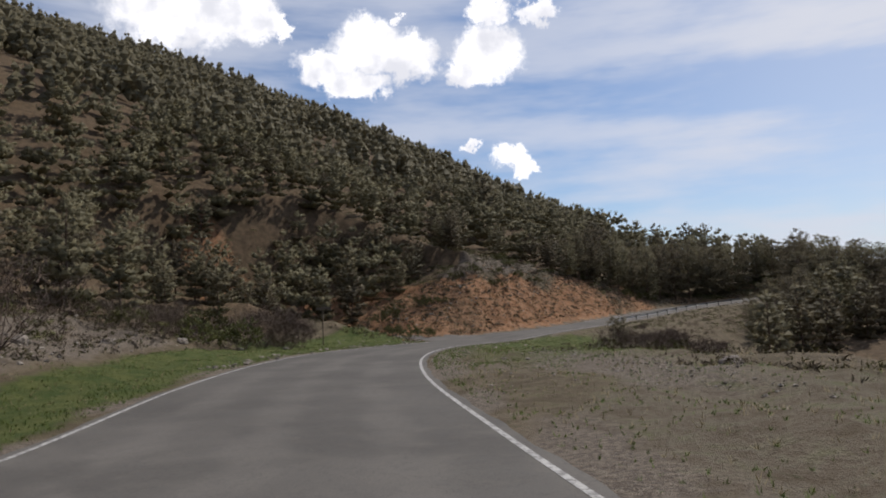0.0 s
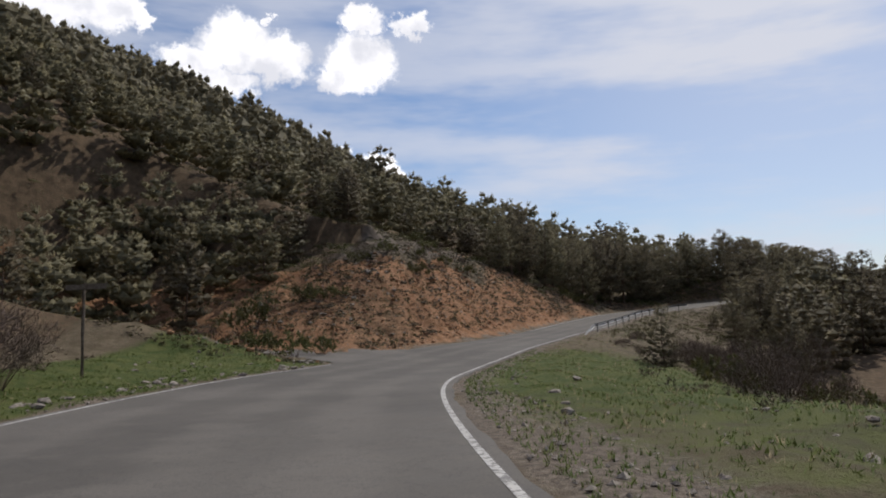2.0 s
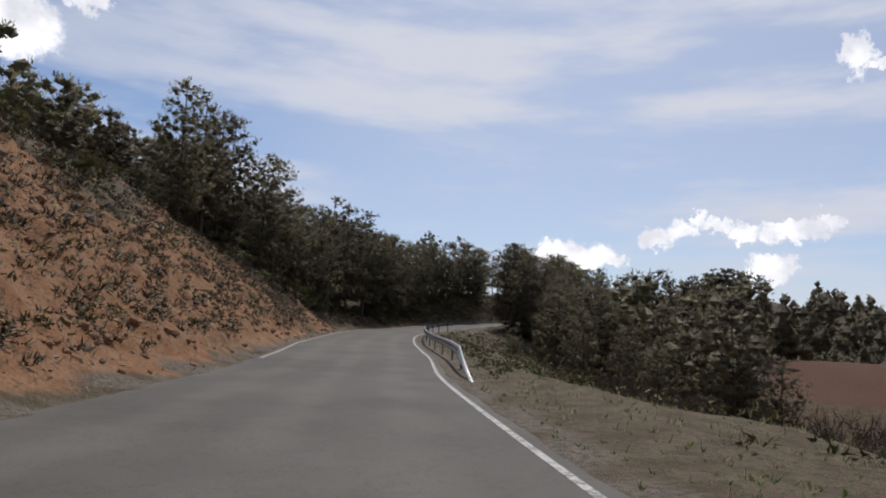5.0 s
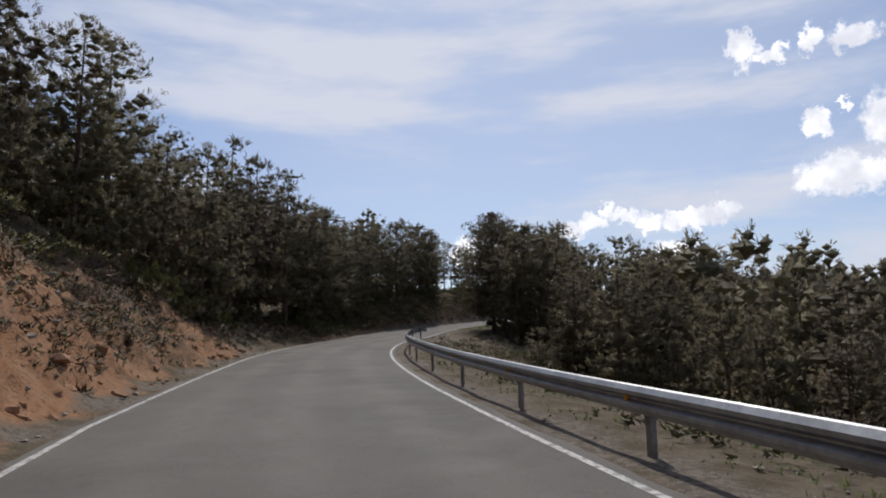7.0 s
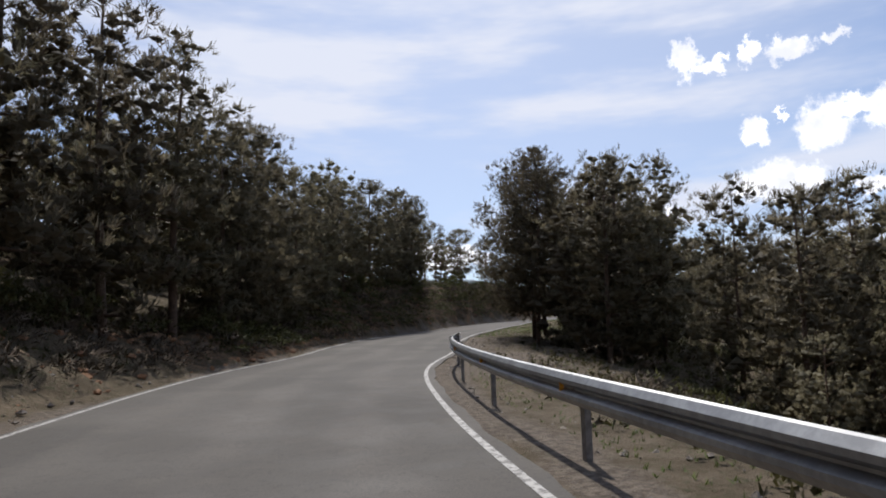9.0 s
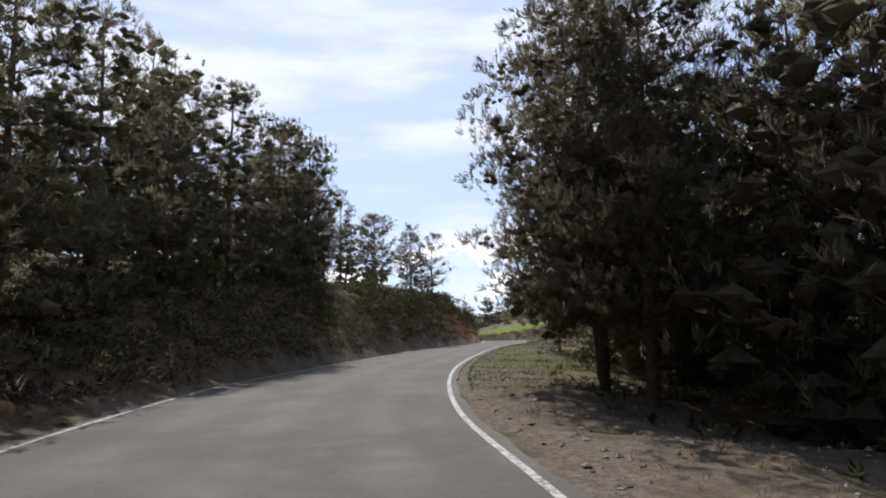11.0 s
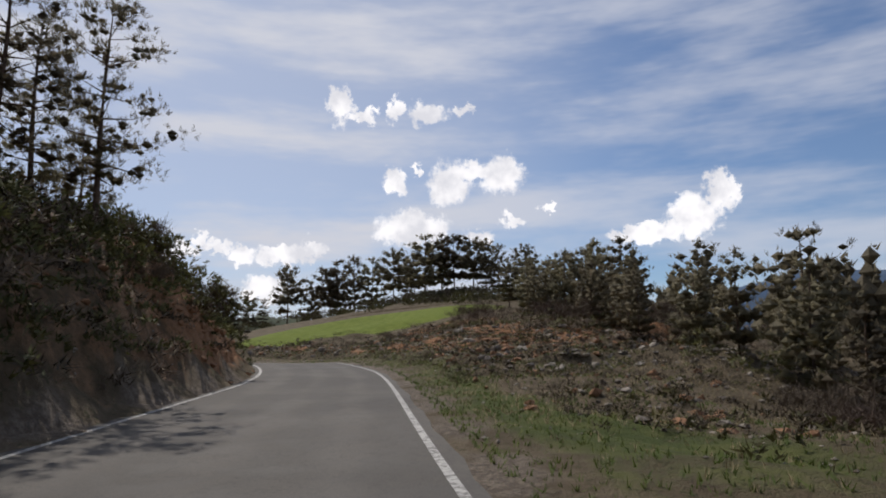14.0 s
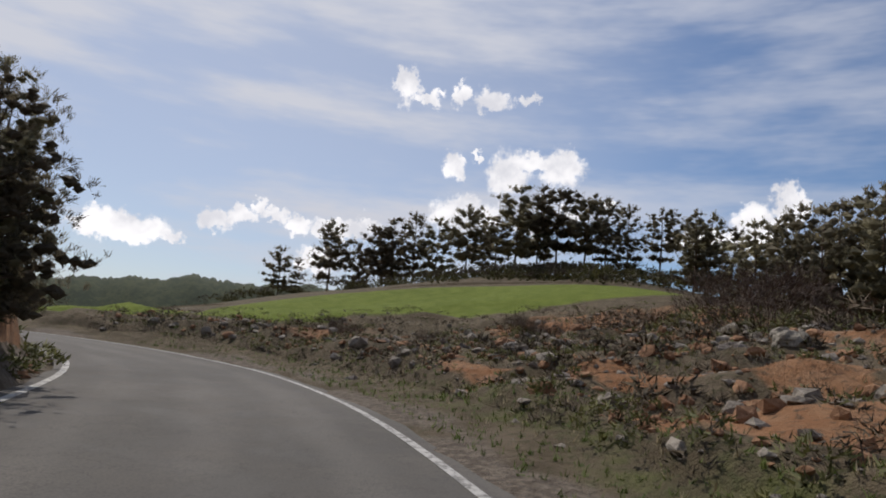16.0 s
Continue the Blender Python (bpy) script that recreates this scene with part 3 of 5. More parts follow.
def spaced(lo, hi, fine, reach, grow):
    a = list(np.arange(lo, hi, fine))
    d, x = fine, hi
    while x < reach:
        d *= grow
        a.append(x)
        x += d
    d, x = fine, lo
    while x > -reach:
        d *= grow
        x -= d
        a.insert(0, x)
    return np.array(a)


GX, GY = spaced(-45, 156, 1.02, 4500, 1.1), spaced(-18, 186, 1.02, 4500, 1.1)


def paint(me, x, y, s, l):
    """Where the ground is bare orange earth, gravel, grass, litter, field or ploughed soil."""
    left, right = -wid(s) - l, l
    n1, n2 = lumps(x * 0.35, y * 0.35, 21), lumps(x * 0.09, y * 0.09, 22)

    def band(x, a, b, c, d):
        return smoothstep(x, a, b) * (1 - smoothstep(x, c, d))

    slide = np.exp(-(((s - 77 - 0.75 * left) / 2.6) ** 2)) * (s > 55)
    # Left cutting before s 184: orange held back to stand in for tree shade.
    orange = (0.74 + 0.25 * n1 + 0.6 * slide) * band(s, 57, 60, 112, 124) * band(left, 0.2, 0.8, 3.4 + 2.2 * smoothstep(s, 84, 96) + 34 * (1 - smoothstep(s, 62, 76)) + 3.5 * np.exp(-(((s - 76 - 0.6 * left) / 3.2) ** 2)) + 0.9 * n1, 7.4 + 2.2 * smoothstep(s, 84, 96) + 36 * (1 - smoothstep(s, 62, 76)) + 5 * np.exp(-(((s - 76 - 0.6 * left) / 3.2) ** 2)) + n1) + (0.42 + 0.43 * smoothstep(s, 184, 194)) * band(s, 122, 130, 225, 235) * band(left, 0.3, 0.8, 5, 7)
    orange += 0.9 * band(s, 191, 198, 212, 220) * band(right, 2.2, 3.6, 12, 16) * (n1 > -0.25) + 0.35 * band(s, 128, 134, 172, 180) * band(right, 0.8, 2, 6, 9)
    orange = np.maximum(orange, 1.5 * bare(s, right))
    gravel = np.maximum(band(right, 0.05, 0.15, 0.5, 1.1), band(left, 0.05, 0.15, 0.35, 0.9)) + 0.5 * band(s, 124, 130, 152, 160) * band(right, 0.6, 1.0, 4, 7)
    gravel += 0.75 * band(s, -20, -10, 26, 33) * band(left, 5, 7, 13, 16) + 0.9 * band(right, 4.5, 5.0, 6.0, 6.8) * band(s, 6, 9, 22, 30)
    gravel += 0.8 * band(s, 18, 26, 60, 64) * band(right, 0.5, 0.8, 1.6, 2.6) + 0.35 * band(s, 74, 80, 132, 138) * band(right, 0.6, 0.9, 2.2, 3.5)
    gravel += 0.5 * band(s, -18, -12, 17, 23) * band(right, 0.6, 1.2, 8, 11) * smoothstep(n1 + 0.6 * n2, -0.35, 0.3)
    gravel += 0.85 * band(s, 68, 76, 98, 106) * band(left, 7.5, 9.5, 12, 15)
    gravel += 0.35 * (1 - bare(s, right)) * band(s, 189, 195, 212, 218) * band(right, 3, 5, 12, 16) * (n1 < 0.1)
    grass = band(s, -20, -12, 74, 82) * band(right, 0.5, 1.4, 9, 14) * (0.5 + 0.5 * n2) * (0.45 + 0.75 * smoothstep(s, 14, 26)) * (1 - 0.75 * smoothstep(s, 52, 66)) + band(s, -20, -12, 52.5, 53.5) * band(left, 0.4, 1.0, 4.2 + 3.5 * smoothstep(s, 32, 40), 6.5 + 3.5 * smoothstep(s, 32, 40))
    grass += 0.8 * band(s, 146, 156, 205, 215) * band(right, 0.7, 1.3, 4.0 - 2.3 * smoothstep(s, 176, 186), 7.0 - 4 * smoothstep(s, 176, 186)) * (0.75 + 0.4 * n1) * (1 - bare(s, right))
    plough = 1 - smoothstep(np.hypot((x - PLOUGHED[0]) / PLOUGHED[2], (y - PLOUGHED[1]) / PLOUGHED[3]), 0.92, 1.08)
    litter = np.clip(smoothstep(left, 9, 15) + smoothstep(right, 10, 18), 0, 1) * (s < 190)
    az, r = np.degrees(np.arctan2(x - 106.7, y - 144.3)), np.hypot(x - 106.7, y - 144.3)
    low, top = np.interp(az, (42, 57, 70, 90), (25, 30, 31, 34)), np.interp(az, (42, 50, 57, 65, 87, 92), (33, 38, 40, 41, 42, 40))
    field = smoothstep(r, low - 1, low + 1) * (1 - smoothstep(r, top - 1, top + 1)) * smoothstep(az, 36, 40) * (1 - smoothstep(az, 91, 93.5)) * (right > 4)
    for name, a in (("orange", orange), ("gravel", gravel), ("grass", grass), ("litter", litter), ("field", field), ("plough", plough)):
        at = me.attributes.new(name, "FLOAT", "POINT")
        at.data.foreach_set("value", np.clip(a, 0, 1).astype(np.float32))


def build_ground():
    X, Y = np.meshgrid(GX, GY)
    z, s, l = land(X, Y)
    left, right = -wid(s) - l, l
    nx, ny = len(GX), len(GY)
    Zg = z.reshape(ny, nx)
    # soften the folds far from the road
    out = np.maximum(left, right).reshape(ny, nx)
    for _ in range(10):
        P = np.pad(Zg, 1, mode="edge")
        avg = (P[:-2, 1:-1] + P[2:, 1:-1] + P[1:-1, :-2] + P[1:-1, 2:]) / 4
        w = np.clip((out - 18) / 10, 0, 1)
        Zg = Zg * (1 - w) + avg * w
    v = np.stack([X.ravel(), Y.ravel(), Zg.ravel()], 1)
    i = (np.arange(ny - 1)[:, None] * nx + np.arange(nx - 1)).ravel()
    f = np.stack([i, i + 1, i + nx + 1, i + nx], 1)
    me = mesh_from("ground", v, f, GROUND, True)
    paint(me, X.ravel(), Y.ravel(), s, l)
    g = new("ground", me)
    return tagged(g, "dry mountain ground with grass verges and orange earth banks", "ground", kind="structure")


ground = build_ground()


def cut_bank(name, label, s0, s1, d0, d1, side, step, relief, rills, seed):
    """A stretch of bank beside the road with its own lumps, rills and ledges, let into the ground at its borders."""
    ss, dd = np.arange(s0, s1, step), np.arange(d0, d1, step)
    S, D = np.meshgrid(ss, dd)
    k, i = (S.ravel() + 15.0) / STEP, np.arange(len(EDGE))
    off = D.ravel() if side > 0 else -wid(S.ravel()) - D.ravel()
    x = np.interp(k, i, EDGE[:, 0]) + np.interp(k, i, NORMAL[:, 0]) * off
    y = np.interp(k, i, EDGE[:, 1]) + np.interp(k, i, NORMAL[:, 1]) * off
    z, sa, la = land(x, y)
    fade = smoothstep(S, s0, s0 + 3) * (1 - smoothstep(S, s1 - 4, s1 - 0.5)) * smoothstep(D, d0, d0 + 0.7) * (1 - smoothstep(D, d1 - 2.0, d1 - 0.3))
    bump = np.empty(len(x))
    for j, (u, v, w) in enumerate(zip(S.ravel(), D.ravel(), z)):
        a = noise.noise(Vector((u * 0.55, v * 0.45, seed)))
        b = noise.noise(Vector((u * 1.7, v * 1.3, seed + 4)))
        c = noise.noise(Vector((u * 4.1, w * 4.1, v * 1.5 + seed)))
        r = 1 - abs(noise.noise(Vector((u * 1.15 + 0.25 * v, v * 0.16, seed + 9)))) * 2
        bump[j] = 0.9 * a + 0.55 * b + 0.28 * c + 0.35 * max(0.0, 0.4 - abs(a)) * (1 if b > 0.1 else 0) - rills * max(0.0, r - 0.55)
    lift = 0.16 * fade.ravel() - 0.25 * (1 - fade.ravel()) + relief * bump * fade.ravel()
    z = z + lift
    BANKS.append((s0, d0, side, step, lift.reshape(S.shape)))
    n, m = len(ss), len(dd)
    q = (np.arange(m - 1)[:, None] * n + np.arange(n - 1)).ravel()
    f = np.stack([q, q + 1, q + n + 1, q + n], 1)
    me = mesh_from(name, np.stack([x, y, z], 1), f if side < 0 else f[:, ::-1], GROUND, True)
    paint(me, x, y, sa, la)
    return tagged(new(name, me), label, "bank", kind="structure")


cut_bank("bank", "eroded orange earth bank with rills and scree", 62, 118, 0.6, 15.5, -1, 0.3, 0.34, 0.9, 3.0)
cut_bank("bank", "steep earth cutting under the pines, their shade painted as duller earth", 120, 226, 0.35, 5.2, -1, 0.26, 0.26, 0.5, 13.0)
cut_bank("bank", "rocky bank of orange earth and rubble outside the bend", 188, 224, 1.3, 16, 1, 0.3, 0.30, 0.3, 23.0)


def ribbon(name, s0, s1, l0, l1, dz, mat, step=0.5, thick=0.0, wave=0.0, left=0):
    ss = np.arange(s0, s1 + step / 2, step)
    v, f = [], []
    for i, s in enumerate(ss):
        j = wave * (math.sin(s * 1.7) + 0.6 * math.sin(s * 4.1 + 1))
        a = l0 - left * wid(s) - j
        b = l1 - (left * wid(s) if l1 < 0.2 else 0) + j
        row = [on_road(s, a, dz), on_road(s, b, dz)]
        if thick:
            row = [on_road(s, a - 0.02, dz - thick), *row, on_road(s, b + 0.02, dz - thick)]
        v += [tuple(p) for p in row]
    w = 4 if thick else 2
    for i in range(len(ss) - 1):
        for k in range(w - 1):
            a = i * w + k
            f.append((a, a + 1, a + w + 1, a + w))
    return mesh_from(name, v, f, mat)


LAST = float(EDGE_S[-1]) - 0.5
road = new("road", ribbon("road", -14.5, LAST, -0.14, 0.22, 0.0, ASPHALT, thick=0.10, wave=0.03, left=1))
road.data.attributes.new("across", "FLOAT", "POINT").data.foreach_set("value", np.tile((0.0, 0.02, 0.98, 1.0), len(road.data.vertices) // 4).astype(np.float32))
tagged(road, "worn grey asphalt mountain road with faded white edge lines", "road", kind="structure")
line_r = tagged(new("edge_line", ribbon("edge_line", -14.5, LAST, -0.05, 0.05, 0.004, PAINT)), "worn white painted edge line on the asphalt", "road marking", kind="structure")
line_l = tagged(new("edge_line", ribbon("edge_line", -14.5, 51.5, 0.0, 0.10, 0.004, PAINT, left=1)), "worn white painted edge line on the asphalt", "road marking", kind="structure")
line_m = tagged(new("edge_line", ribbon("edge_line", 84, LAST, 0.0, 0.10, 0.004, PAINT, left=1)), "worn white painted edge line on the asphalt", "road marking", kind="structure")

tagged(new("joint", ribbon("joint", 198.16, 198.4, -3.3, -0.5, 0.005, FILLER, step=0.12)), "pale filled joint across the worn asphalt", "road joint", kind="structure")
tagged(new("patch", ribbon("patch", 199.5, 200.1, 0.07, 0.34, 0.006, TAR, step=0.2, thick=0.03)), "small dark tar patch at the edge of the road", "road patch", kind="structure")

# ---- trees ----


def pine_meshes(seed, height, crown_from, radius, tufts, per, blade, wide, flat=0.0, limbs=12, open_=0.0, solid=0.0, lumps=1, cone=False):
    """Trunk and crown of a pine: clumps of needle tufts on its limbs. flat: 0 an upright oval, 1 an umbrella."""
    rng = np.random.RandomState(seed)
    bend = rng.uniform(-0.3, 0.3, 2)
    pts, rad = [], []
    for i in range(7):
        t = i / 6
        pts.append((bend[0] * math.sin(t * 2.6), bend[1] * math.sin(t * 2.1), height * 0.95 * t - 0.15 * (i == 0)))
        rad.append(0.0125 * height * (1 - t) ** 0.8 + 0.015)
    pieces = [rod(pts, rad, 7)]
    clumps, reach, away = [], [], []
    lop = rng.uniform(0, 6.283)
    tz, tx, ty = [p[2] for p in pts], [p[0] for p in pts], [p[1] for p in pts]
    for w in range(limbs):
        t = min(0.985, (w + rng.uniform(0.05, 0.8)) / limbs)
        z = height * (crown_from + (1 - crown_from) * t * 0.98)
        oval = 1.5 * (t + 0.06) ** 0.34 * (1 - t) ** 0.58
        if cone:
            oval = 1.22 * (t + 0.02) ** 0.10 * (1 - t) ** 0.85
        dome = math.sqrt(max(0.0, 1 - (1.7 * t - 0.7) ** 2))
        ring = radius * ((1 - flat) * oval + flat * dome) * rng.uniform(0.82, 1.14)
        count = max(3, int(round((6.5 - 2.5 * open_) * (0.45 + 0.55 * ring / radius))))
        turn = rng.uniform(0, 6.283)
        for i in range(count):
            if rng.uniform() < 0.08 + 0.3 * open_:
                continue
            a = turn + 6.283 * (i + rng.uniform(-0.3, 0.3)) / count
            r = ring * rng.uniform(0.68, 1.14) * (1 + 0.16 * math.cos(a - lop)) + 0.08
            up = 0.12 + 0.75 * t - 0.25 * flat
            base = np.array([np.interp(z, tz, tx), np.interp(z, tz, ty), z - r * up * 0.55])
            head = np.array([math.cos(a), math.sin(a), 0])
            tip = base + head * r + np.array([0, 0, r * up])
            if open_ > 0.15 or i % 3 == 0:
                mid = (base + tip) / 2 + np.array([0, 0, -0.08 * r])
                pieces.append(rod([tuple(base), tuple(mid), tuple(base * 0.1 + tip * 0.9)], [0.005 * height * (1 - t) + 0.012, 0.015, 0.006], 4))
            for u in (1.0, 0.7, 0.42)[: 3 if r > 0.62 * radius and open_ < 0.3 else 2 if r > 0.32 * radius else 1]:
                c = base + head * r * u + np.array([0, 0, r * up * u**1.6]) + rng.normal(0, 0.04 * radius, 3)
                clumps.append(c)
                away.append(head)
                reach.append(radius * rng.uniform(0.15, 0.25) * (1.12 - 0.42 * t) * (0.75 + 0.35 * u))
    for _ in range(3):
        clumps.append(np.array([pts[-1][0], pts[-1][1], height * rng.uniform(0.93, 0.99)]) + rng.normal(0, 0.06, 3))
        away.append(np.array([0, 0, 1.0]))
        reach.append(radius * 0.11)
    away = np.array(away)
    clumps, reach = np.array(clumps), np.array(reach)
    k = max(2, int(round(tufts / len(clumps))))
    c = np.repeat(clumps, k, 0)
    out = unit(rng.normal(0, 1, c.shape) + 0.55 * np.repeat(away, k, 0) + np.array([0, 0, 0.35]))
    at = c + out * np.repeat(reach, k)[:, None] * rng.uniform(0.35, 1.05, (len(c), 1)) * np.array([1.25, 1.25, 0.8])
    tri = blades(rng, at, 0.7 * out + np.array([0, 0, 0.75]), per, blade, wide, 0.42, 0.25)
    axis = np.stack([np.interp(at[:, 2], [p[2] for p in pts], [p[j] for p in pts]) for j in (0, 1)] + [at[:, 2] - 0.25 * radius], 1)
    shade = unit(0.75 * out + 0.55 * unit(at - axis))
    v, f = join(pieces)
    shade = np.repeat(shade, per, 0)
    if solid:
        spots, wide_of = np.repeat(clumps - 0.4 * reach[:, None] * away, lumps, 0), np.repeat(reach, lumps)[:, None]
        if lumps > 1:
            spots = spots + unit(rng.normal(0, 1, spots.shape)) * rng.uniform(0.1, 0.55, (len(spots), 1)) * wide_of * np.array([1.1, 1.1, 0.65])
        core, core_out = lump_tris(rng, spots, wide_of * np.array([1.15, 1.15, 0.8]) * solid)
        hub = np.repeat(spots, 8, 0) - np.array([0, 0, height * 0.45])
        tri = np.concatenate([tri, core])
        shade = np.concatenate([shade, unit(0.9 * core_out + 0.45 * unit(hub * np.array([1, 1, 0.5])))])
    return mesh_from("trunk", v, f, BARK, True), tri, shade


def soft_mesh(name, tri, shade, mat, rng=np.random.RandomState(5)):
    """Needle triangles whose shading follows the rounded clumps that they stand on."""
    face = np.cross(tri[:, 1] - tri[:, 0], tri[:, 2] - tri[:, 0])
    turn = (face * shade).sum(1) < 0
    tri = tri.copy()
    tri[turn] = tri[turn][:, ::-1]
    me = tri_mesh(name, tri, [mat])
    n = unit(np.repeat(shade, 3, 0) + rng.normal(0, 0.16, (len(shade) * 3, 3)))
    me.polygons.foreach_set("use_smooth", [True] * len(me.polygons))
    me.normals_split_custom_set_from_vertices(n.tolist())
    return me


def pine(name, label, seed, height, crown_from, radius, tufts, per, blade, wide, **kw):
    trunk, tri, shade = pine_meshes(seed, height, crown_from, radius, tufts, per, blade, wide, **kw)
    ob = new(name)
    part_mesh("trunk", trunk, ob)
    part_mesh("crown", soft_mesh("crown", tri, shade, NEEDLES), ob)
    return tagged(ob, label, "tree")


PINE_DENSE = "dense dark green pine with a rounded conical crown"
PINE_YOUNG = "young bushy pine with foliage down to the ground"
PINE_OPEN = "slender pine with a bare trunk and a layered open crown"
# near kinds, then kinds for the slopes
NEAR = [
    pine("pine", PINE_DENSE, 1, 9.0, 0.05, 2.3, 950, 9, 0.22, 0.017, limbs=13, solid=0.29, lumps=4),
    pine("pine", PINE_DENSE, 2, 8.2, 0.04, 2.2, 950, 9, 0.22, 0.017, flat=0.15, limbs=12, solid=0.29, lumps=4),
    pine("pine", PINE_DENSE, 3, 9.8, 0.10, 2.4, 950, 9, 0.22, 0.017, flat=0.3, limbs=14, solid=0.29, lumps=4),
    pine("pine", PINE_YOUNG, 4, 5.6, 0.02, 1.7, 800, 9, 0.17, 0.0115, limbs=11, solid=0.36, lumps=3),
    pine("pine", PINE_DENSE, 5, 9.2, 0.14, 2.1, 950, 9, 0.22, 0.017, flat=0.4, limbs=13, solid=0.29, lumps=4),
]
SLENDER = [
    pine("pine", PINE_OPEN, 11, 9.2, 0.24, 2.1, 1000, 9, 0.19, 0.0155, flat=0.4, limbs=12, open_=0.4, solid=0.30, lumps=2),
    pine("pine", PINE_OPEN, 12, 8.6, 0.22, 2.2, 1000, 9, 0.18, 0.0125, flat=0.55, limbs=11, open_=0.4, solid=0.30, lumps=2),
    pine("pine", PINE_OPEN, 13, 9.6, 0.20, 2.1, 1000, 9, 0.18, 0.0125, flat=0.25, limbs=13, open_=0.4, solid=0.30, lumps=2),
]
UMBRELLA = [
    pine("pine", PINE_OPEN, 15, 9.2, 0.30, 2.6, 420, 7, 0.26, 0.030, flat=0.75, open_=0.2, limbs=8, solid=0.72),
    pine("pine", PINE_OPEN, 16, 8.6, 0.34, 3.0, 440, 7, 0.26, 0.030, flat=0.95, open_=0.2, limbs=7, solid=0.72),
    pine("pine", PINE_OPEN, 17, 9.6, 0.20, 2.1, 420, 7, 0.26, 0.030, flat=0.3, open_=0.25, limbs=9, solid=0.68),
    pine("pine", PINE_OPEN, 18, 9.0, 0.24, 2.7, 420, 7, 0.26, 0.030, flat=0.8, open_=0.2, limbs=8, solid=0.72),
]
SLOPE = [
    pine("pine", PINE_DENSE, 21, 8.0, 0.04, 2.2, 400, 6, 0.26, 0.030, flat=0.1, limbs=9, solid=0.74),
    pine("pine", PINE_DENSE, 22, 8.6, 0.08, 2.3, 400, 6, 0.26, 0.030, flat=0.35, limbs=9, solid=0.74),
    pine("pine", PINE_DENSE, 23, 7.2, 0.04, 2.2, 400, 6, 0.26, 0.030, flat=0.2, limbs=8, solid=0.74),
    pine("pine", PINE_YOUNG, 24, 5.0, 0.03, 1.7, 260, 6, 0.20, 0.022, limbs=7, solid=0.70),
    pine("pine", PINE_DENSE, 25, 9.0, 0.14, 2.2, 400, 6, 0.26, 0.030, flat=0.45, limbs=9, solid=0.74),
    pine("pine", PINE_DENSE, 26, 8.4, 0.04, 1.9, 400, 6, 0.26, 0.030, limbs=10, solid=0.74),
]
TALL = [
    pine("pine", PINE_DENSE, 31, 10.8, 0.14, 3.0, 5200, 10, 0.17, 0.0125, flat=0.35, limbs=17, solid=0.17, lumps=5),
    pine("pine", PINE_DENSE, 32, 10.2, 0.16, 2.9, 5200, 10, 0.17, 0.0125, flat=0.25, limbs=17, solid=0.17, lumps=5),
]
CLOSE = [
    pine("pine", PINE_DENSE, 33, 9.0, 0.04, 2.4, 2300, 10, 0.18, 0.0125, flat=0.1, limbs=14, solid=0.32, lumps=3),
    pine("pine", PINE_DENSE, 34, 9.4, 0.06, 2.4, 2300, 10, 0.18, 0.0125, flat=0.25, limbs=14, solid=0.32, lumps=3),
]
CONE = [pine("pine", "tall conical dark pine with foliage down to the ground", 35, 9.0, 0.04, 2.6, 5200, 10, 0.17, 0.0125, limbs=18, solid=0.30, lumps=5, cone=True)]
USED = {}


def plant(kinds, x, y, height, rng, sink=0.1, label="", group="pines on the slopes"):
    """Put a tree of a fitting kind at a place; the first of each kind is the original itself."""
    src = kinds[rng.randint(len(kinds))]
    size = next(ob for ob in src.children if ob.name.startswith("crown")).data
    top = TOPS.setdefault(src.name, max(v.co.z for v in size.vertices))
    k = height / top
    m = Matrix.LocRotScale((x, y, land_z(x, y) - sink), Euler((rng.uniform(-0.04, 0.04), rng.uniform(-0.04, 0.04), rng.uniform(0, 6.28))), (k * rng.uniform(0.9, 1.12), k * rng.uniform(0.9, 1.12), k))
    if src.name not in USED:
        USED[src.name] = True
        ob = src
        ob.matrix_basis = m
    else:
        ob = copy_thing(src, m)
        ob.matrix_basis = m
    return tagged(ob, label, group=group)


TOPS = {}
TAKEN = []


def free(x, y, gap):
    if math.hypot((x - PLOUGHED[0]) / PLOUGHED[2], (y - PLOUGHED[1]) / PLOUGHED[3]) < 1.1 or (24 < x < 72 and 46.9 + 0.68 * x - 60 < y < 46.9 + 0.68 * x):
        return False
    return all((x - a) ** 2 + (y - b) ** 2 > gap * gap for a, b in TAKEN)


def grove(kinds, s0, s1, d0, d1, side, gap, height, seed, chance=1.0, label="", limit=999):
    """Scatter trees beside a stretch of the road: distances from its edge on one side (1 right, -1 left)."""
    rng = np.random.RandomState(seed)
    n = 0
    area = (s1 - s0) * (d1 - d0)
    for _ in range(int(area / (gap * gap) * 2.2)):
        s, d = rng.uniform(s0, s1), rng.uniform(d0, d1)
        p = on_road(s, d if side > 0 else -wid(s) - d)
        ss, ll, _ = along([p.x], [p.y])
        off = ll[0] if side > 0 else -wid(s) - ll[0]
        if off < d0 * 0.9 or not free(p.x, p.y, gap) or rng.uniform() > chance:
            continue
        TAKEN.append((p.x, p.y))
        plant(kinds, p.x, p.y, height * rng.uniform(0.75, 1.15), rng, label=label)
        n += 1
        if n >= limit:
            break


